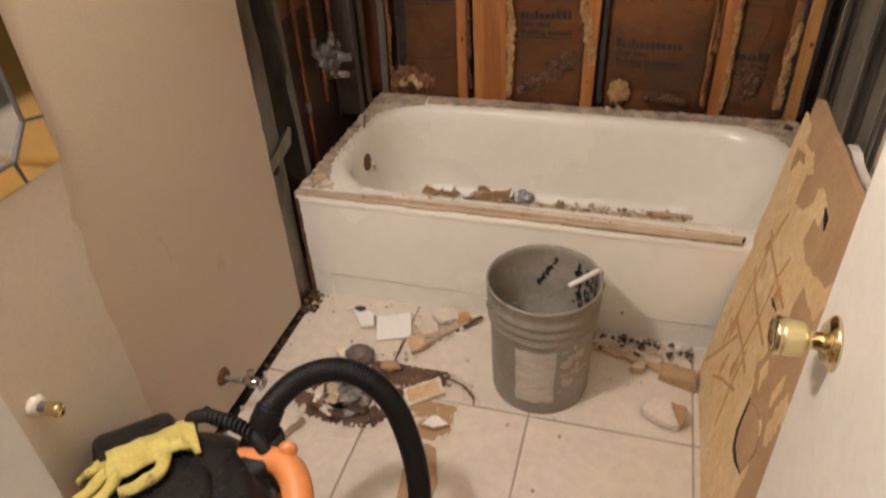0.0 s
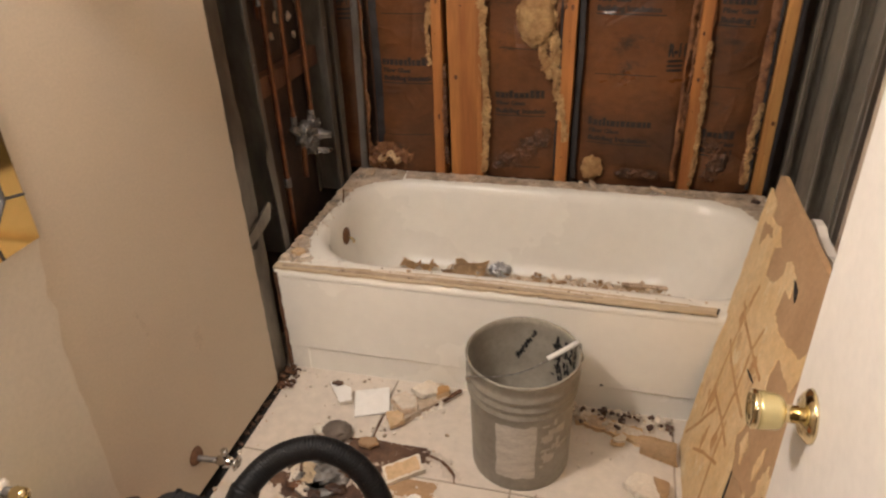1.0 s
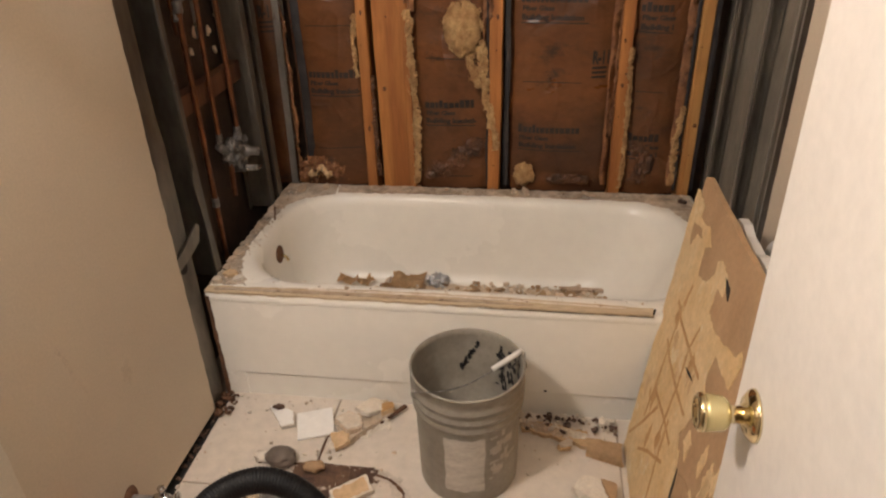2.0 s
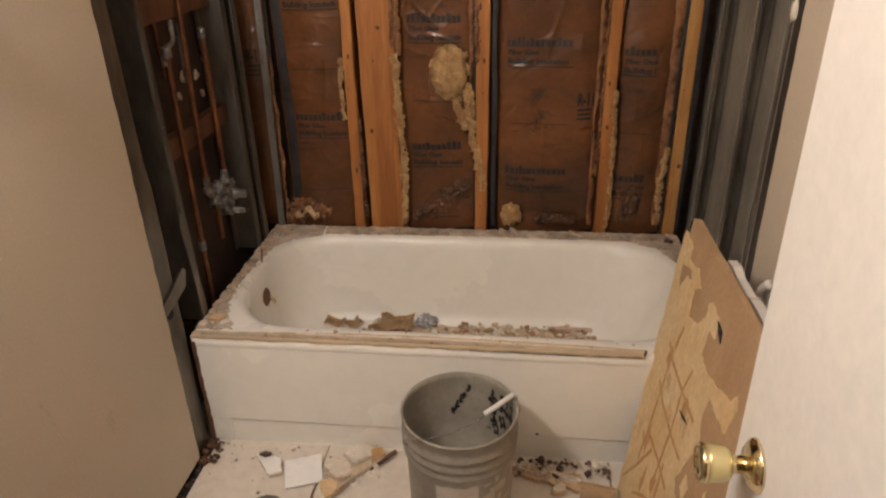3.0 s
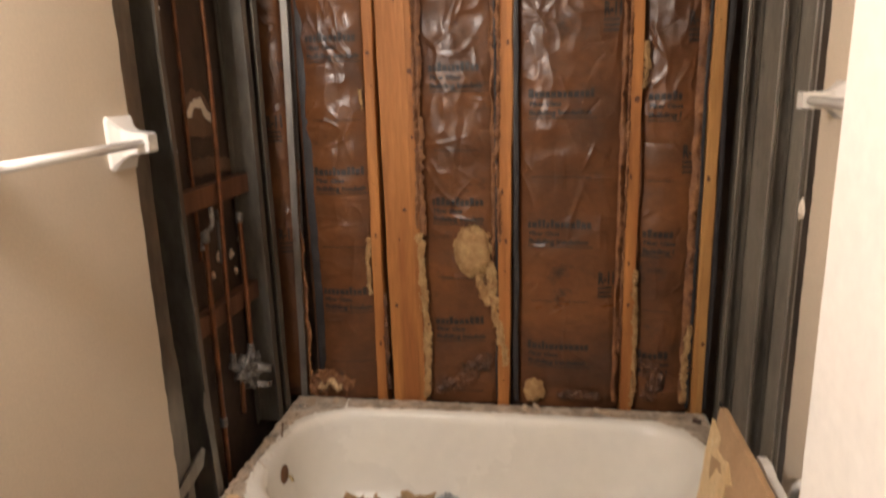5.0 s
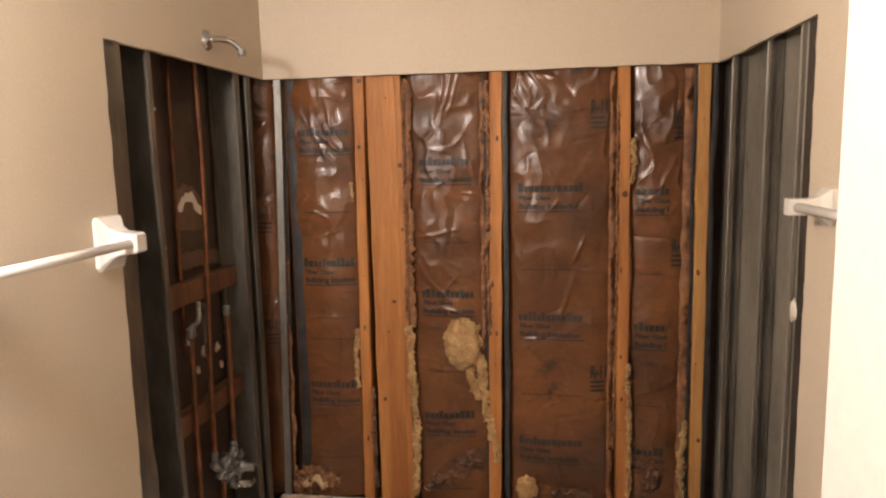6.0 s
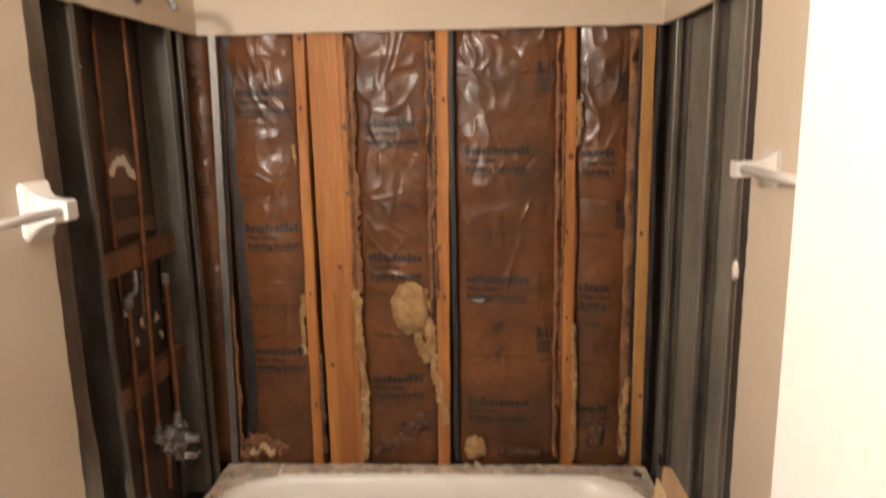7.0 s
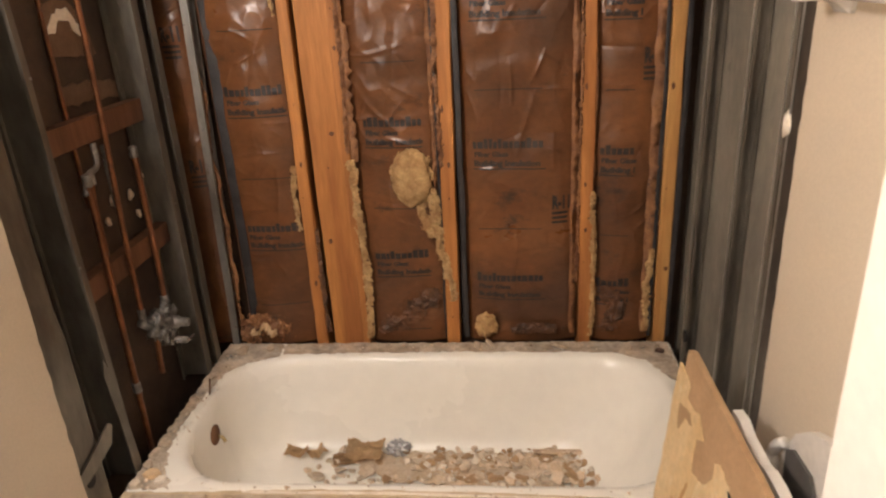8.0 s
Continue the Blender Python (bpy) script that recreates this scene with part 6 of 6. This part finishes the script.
slate((0.478, -0.050, 0.022), [(0.430, -0.075), (0.470, 0.000), (0.505, -0.010), (0.518, -0.060), (0.470, -0.100)], 0.012, (-14, 8, 0), (GYPSUM, GYPSUM), "curved white plaster flake on the heap", 6, 0.002)
slate((0.430, -0.122, 0.021), [(0.388, -0.129), (0.420, -0.085), (0.465, -0.098), (0.478, -0.150), (0.440, -0.175)], 0.016, (-8, 5, 0), (MORTAR, GYPSUM), "tilted white plaster flake on the heap", 16)
slate((0.418, -0.182, 0.014), [(0.388, -0.150), (0.440, -0.140), (0.452, -0.180), (0.415, -0.205)], 0.014, (9, -6, 0), (TAN, TAN), "tan broken board end on the heap", 26)
slate((0.528, -0.046, 0.016), [(0.500, -0.030), (0.535, -0.020), (0.548, -0.055), (0.515, -0.085)], 0.016, (-10, -8, 0), (TAN, GLUE), "small tan and brown board end", 36)
tattered_heap = tattered([(0.40, -0.19), (0.47, -0.13), (0.53, -0.09)], 0.022, 52, on_floor(0.001), 0.003, 0.7, 0.014)
tagged(part("heap_crumbs", tattered_heap, GYPSUM), "white plaster crumbs round the broken boards", "debris", "", "stuff")


def plate(at, w, h, thick, tilt, seed, mats, label):
    """A snapped rectangle of wallboard: pale core, paper face set back from its edges."""
    ob = thing("board_scrap", (at[0], at[1], 0), label, "debris", GROUP)
    rng = random.Random(seed)
    for nm, mat, inset, z0, z1 in (("core", mats[0], 0.0, 0.0, thick), ("face", mats[1], 0.007, thick - 0.001, thick + 0.0015)):
        a, b = w / 2 - inset, h / 2 - inset
        bm = slab(ragged([(-a, -b), (a * 0.96, -b * 0.9), (a, b), (-a * 0.97, b * 0.93)], 0.010, 0.002 + inset * 0.25, rng), "z", z0, z1)
        bmesh.ops.transform(bm, matrix=pose(*at, *tilt), verts=bm.verts[:])
        part(nm, bm, mat, ob)


loose("wood_splinter", box(-0.050, -0.006, 0.0, 0.050, 0.006, 0.007, 0.001), RUST, (0.53, -0.085, 0.0), "dark splintered strip of wood", group=GROUP)
o = bpy.data.objects["wood_splinter"].children[0]
o.matrix_parent_inverse = Matrix()
bpy.data.objects["wood_splinter"].matrix_basis = pose(0.545, -0.060, 0.014, 0, -6, 46)
plate((0.492, -0.356, 0.006), 0.108, 0.060, 0.014, (5, -4, 34), 12, (GYPSUM, TAN), "tan-faced wallboard strip beside the drain")
slate((0.548, -0.452, 0.006), [(0.514, -0.471), (0.532, -0.432), (0.545, -0.424), (0.586, -0.449), (0.551, -0.474)], 0.010, (-6, 4, 0), (KRAFT_PLAIN, WHITE_GLAZE), "small white-faced board scrap", 14, 0.004)
wet = thing("kraft_scrap", (0.53, -0.43, 0.0), "flat torn kraft paper stuck to the tiles", "debris", GROUP)
part("paper", tattered([(0.50, -0.40), (0.555, -0.405), (0.560, -0.45), (0.53, -0.475)], 0.034, 54, on_floor(0.001), 0.004, 0.5, 0.003), KRAFT_PLAIN, wet, "", True)
loose("kraft_scrap", shard((0.555, -0.640, 0.001), (0.10, 0.30), 0.003, 19, (0, 0, 8), 9), KRAFT_PLAIN, (0.555, -0.64, 0), "long flat kraft paper shred on the tiles", group=GROUP)
loose("mortar_clod", lump((0.365, -0.285, 0.016), (0.030, 0.018, 0.012), 8, 0.4, 3), KRAFT_PLAIN, (0.365, -0.285, 0), "small tan mortar clod", group=GROUP, smooth=True)
torn_sheet("torn_wallboard", 0.182, -0.560, 0.085, 0.022, 9, 0.001, OLD_GLUE, "curled tan paper by the wall", GROUP, 0.02, 62)
slate((1.128, -0.283, 0.008), [(1.070, -0.293), (1.088, -0.255), (1.103, -0.237), (1.141, -0.238), (1.187, -0.266), (1.180, -0.300), (1.167, -0.330), (1.110, -0.318)], 0.016, (-6, 7, 0), (GYPSUM, GYPSUM), "white plaster chunk broken off the wall", 22, 0.003)
slate((1.168, -0.290, 0.026), [(1.146, -0.255), (1.190, -0.262), (1.184, -0.300), (1.168, -0.338), (1.156, -0.295)], 0.004, (-6, 12, 0), (KRAFT_PLAIN, KRAFT_PLAIN), "brown paper flap on the plaster chunk", 23, 0.002)
strip = thing("board_strip", (1.03, -0.075, 0.0), "ragged tan board strip lying along the tub", "debris", GROUP)
part("strip", slab(ragged([(0.925, -0.070), (1.00, -0.092), (1.115, -0.124), (1.118, -0.070), (1.02, -0.048), (0.935, -0.030)], 0.012, 0.005, random.Random(2)), "z", 0.001, 0.014), TAN, strip)
part("crust", tattered([(0.945, -0.055), (1.00, -0.068), (1.06, -0.085)], 0.022, 55, on_floor(0.013), 0.003, 0.7, 0.008), MORTAR, strip, "brown mortar crust", True)
part("plaster", tattered([(1.02, -0.060), (1.08, -0.082), (1.11, -0.090)], 0.012, 56, on_floor(0.014), 0.003, 0.7, 0.006), GYPSUM, strip, "white plaster patches", True)
curl = thing("curled_board", (1.16, -0.14, 0.0), "curled tan wallboard paper against the leaning panel", "debris", GROUP)
bm = bmesh.new()
rows = []
for j in range(15):
    v = j / 14
    row = []
    for i in range(19):
        u = i / 18
        a = radians(200 - 225 * u)
        end = 0.012 * noise.noise(Vector((u * 6, 0, 3))) + 0.004 * noise.noise(Vector((u * 25, 1, 3)))
        x = 1.112 + (0.096 + end) * v
        r = 0.024 + 0.008 * v + 0.004 * noise.noise(Vector((u * 4, v * 4, 8)))
        row.append(bm.verts.new((x, -0.128 - 0.020 * v + r * 1.15 * math.cos(a), max(0.001, 0.012 + r * math.sin(a)))))
    rows.append(row)
for r0, r1 in zip(rows, rows[1:]):
    for i in range(18):
        bm.faces.new((r0[i], r0[i + 1], r1[i + 1], r1[i]))
bmesh.ops.solidify(bm, geom=bm.faces[:], thickness=0.004)
part("curl", bm, TAN, curl)
scrap((1.055, -0.125, 0.002), (0.050, 0.035), 0.014, 41, (6, 8, 15), (TAN, GYPSUM), "small tan board end beside the curled paper")
rng = random.Random(77)
for mat, lab, nm in ((STAIN, "dark brown chips along the foot of the tub", "brown_chips"), (GYPSUM, "white plaster chips along the foot of the tub", "white_chips")):
    bm = bmesh.new()
    for k in range(46):
        x = rng.uniform(0.89, 1.21)
        y = -0.006 - abs(rng.gauss(0, 0.028))
        s = rng.choice((0.010, 0.016, 0.024)) * rng.uniform(0.7, 1.2)
        shard((x, y - s * 0.7, 0.002 + rng.uniform(0, 0.02)), (s, s * rng.uniform(0.5, 1.1)), rng.uniform(0.003, 0.009), 3000 + k, (rng.uniform(-35, 35), rng.uniform(-35, 35), rng.uniform(0, 360)), 5, bm)
    tagged(part(nm, bm, mat), lab, "debris", "", "stuff")

rng = random.Random(31)
bm, bm2 = bmesh.new(), bmesh.new()
for k in range(300):
    w = rng.random()
    if w < 0.28:
        x, y = rng.uniform(0.88, 1.21), -0.02 - abs(rng.gauss(0, 0.06))
    elif w < 0.52:
        x, y = rng.gauss(0.38, 0.16), rng.gauss(-0.32, 0.10)
    elif w < 0.72:
        x, y = rng.uniform(0.0, 0.45), -0.01 - abs(rng.gauss(0, 0.07))
    elif w < 0.84:
        x, y = 0.01 + abs(rng.gauss(0, 0.02)), rng.uniform(-0.70, 0.0)
    else:
        x, y = rng.uniform(0.05, 1.2), rng.uniform(-0.75, -0.02)
    if not 0.0 < x < 1.21 or y > -0.004 or math.hypot(x - BX, y - BY) < 0.14:
        continue
    s = rng.choice((0.002, 0.003, 0.004, 0.006, 0.011)) * rng.uniform(0.6, 1.2)
    shard((x, y, 0.0006), (s, s * rng.uniform(0.6, 1.3)), s * 0.5, 900 + k, (rng.uniform(-20, 20), rng.uniform(-20, 20), rng.uniform(0, 360)), 5, bm if rng.random() < 0.6 else bm2)
tagged(part("floor_crumbs", bm, MORTAR), "brown crumbs of mortar on the tiles", "debris", "", "stuff")
tagged(part("plaster_crumbs", bm2, GYPSUM), "white crumbs of plaster on the tiles", "debris", "", "stuff")
bm = bmesh.new()
for k in range(70):
    y = rng.uniform(-1.0, -0.02)
    s = rng.uniform(0.004, 0.012)
    shard((rng.uniform(-0.008, 0.010), y, 0.0006), (s, s), s * 0.6, 1900 + k, (rng.uniform(-20, 20), 0, rng.uniform(0, 360)), 5, bm)
tagged(part("gap_dirt", bm, STAIN), "dark dirt along the foot of the wall", "dirt", "", "stuff")


# ---- white panel behind the boards ----
panel = thing("plastic_tray", (1.47, -0.35, 0.0), "white curved plastic tray standing against the wall", "tray")
part("shell", slab([(-0.165, 0.0), (-0.150, 0.50), (-0.160, 0.62), (-0.180, 0.70), (-0.215, 0.762), (-0.260, 0.80), (-0.320, 0.826), (-0.400, 0.840), (-0.52, 0.845), (-0.52, 0.0)], "x", 1.478, 1.497), SACK, panel)
# Dark slab laid on the shell paints the shadow there.
part("recess", slab([(-0.200, 0.716), (-0.225, 0.735), (-0.300, 0.737), (-0.322, 0.715), (-0.330, 0.56), (-0.330, 0.10), (-0.215, 0.10), (-0.208, 0.60)], "x", 1.472, 1.4785), SLATE, panel, "recess with its shadow painted dark grey")
part("rim", tube([(1.470, -0.196, 0.728), (1.466, -0.172, 0.700), (1.462, -0.166, 0.660), (1.460, -0.185, 0.628), (1.460, -0.190, 0.02)], 0.011, 12, 6), SACK, panel, "rounded white rim", True)

# ---- dirt at the tub's corner ----
bm = bmesh.new()
rng = random.Random(44)
for k in range(60):
    s = rng.choice((0.006, 0.010, 0.016)) * rng.uniform(0.7, 1.2)
    shard((rng.uniform(-0.012, 0.045), rng.uniform(-0.11, -0.012), 0.001 + rng.uniform(0, 0.010)), (s, s), s * 0.6, 5000 + k, (rng.uniform(-30, 30), rng.uniform(-30, 30), rng.uniform(0, 360)), 5, bm)
tagged(part("corner_dirt", bm, RUST), "rusty brown dirt in the corner by the tub", "dirt", "", "stuff")
seam = thing("rust_seam", (0.0, 0.0, 0.0), "ragged rusty seam down the tub's corner", "stain")
part("crust", slab(ragged([(-0.006, 0.0), (0.006, 0.0), (0.005, 0.12), (0.003, 0.25), (0.004, 0.37), (-0.006, 0.37)], 0.015, 0.002, random.Random(6)), "y", -0.004, 0.004), RUST, seam)

# ---- floor tiles ----
mesh = None
PITCH, GAP = 0.420, 0.006
for ix in range(-1, 4):
    for iy in range(-3, 1):
        x, y = -0.055 + PITCH * ix, -0.362 + PITCH * iy
        x0, x1 = max(x + GAP / 2, 0.012), min(x + PITCH - GAP / 2, 1.498)
        y0, y1 = max(y + GAP / 2, -1.47), min(y + PITCH - GAP / 2, 0.055)
        if x1 - x0 > 0.02 and y1 - y0 > 0.02:
            part("tile", box(x0, y0, -0.0065, x1, y1, 0.0, 0.0012), TILE, floor)
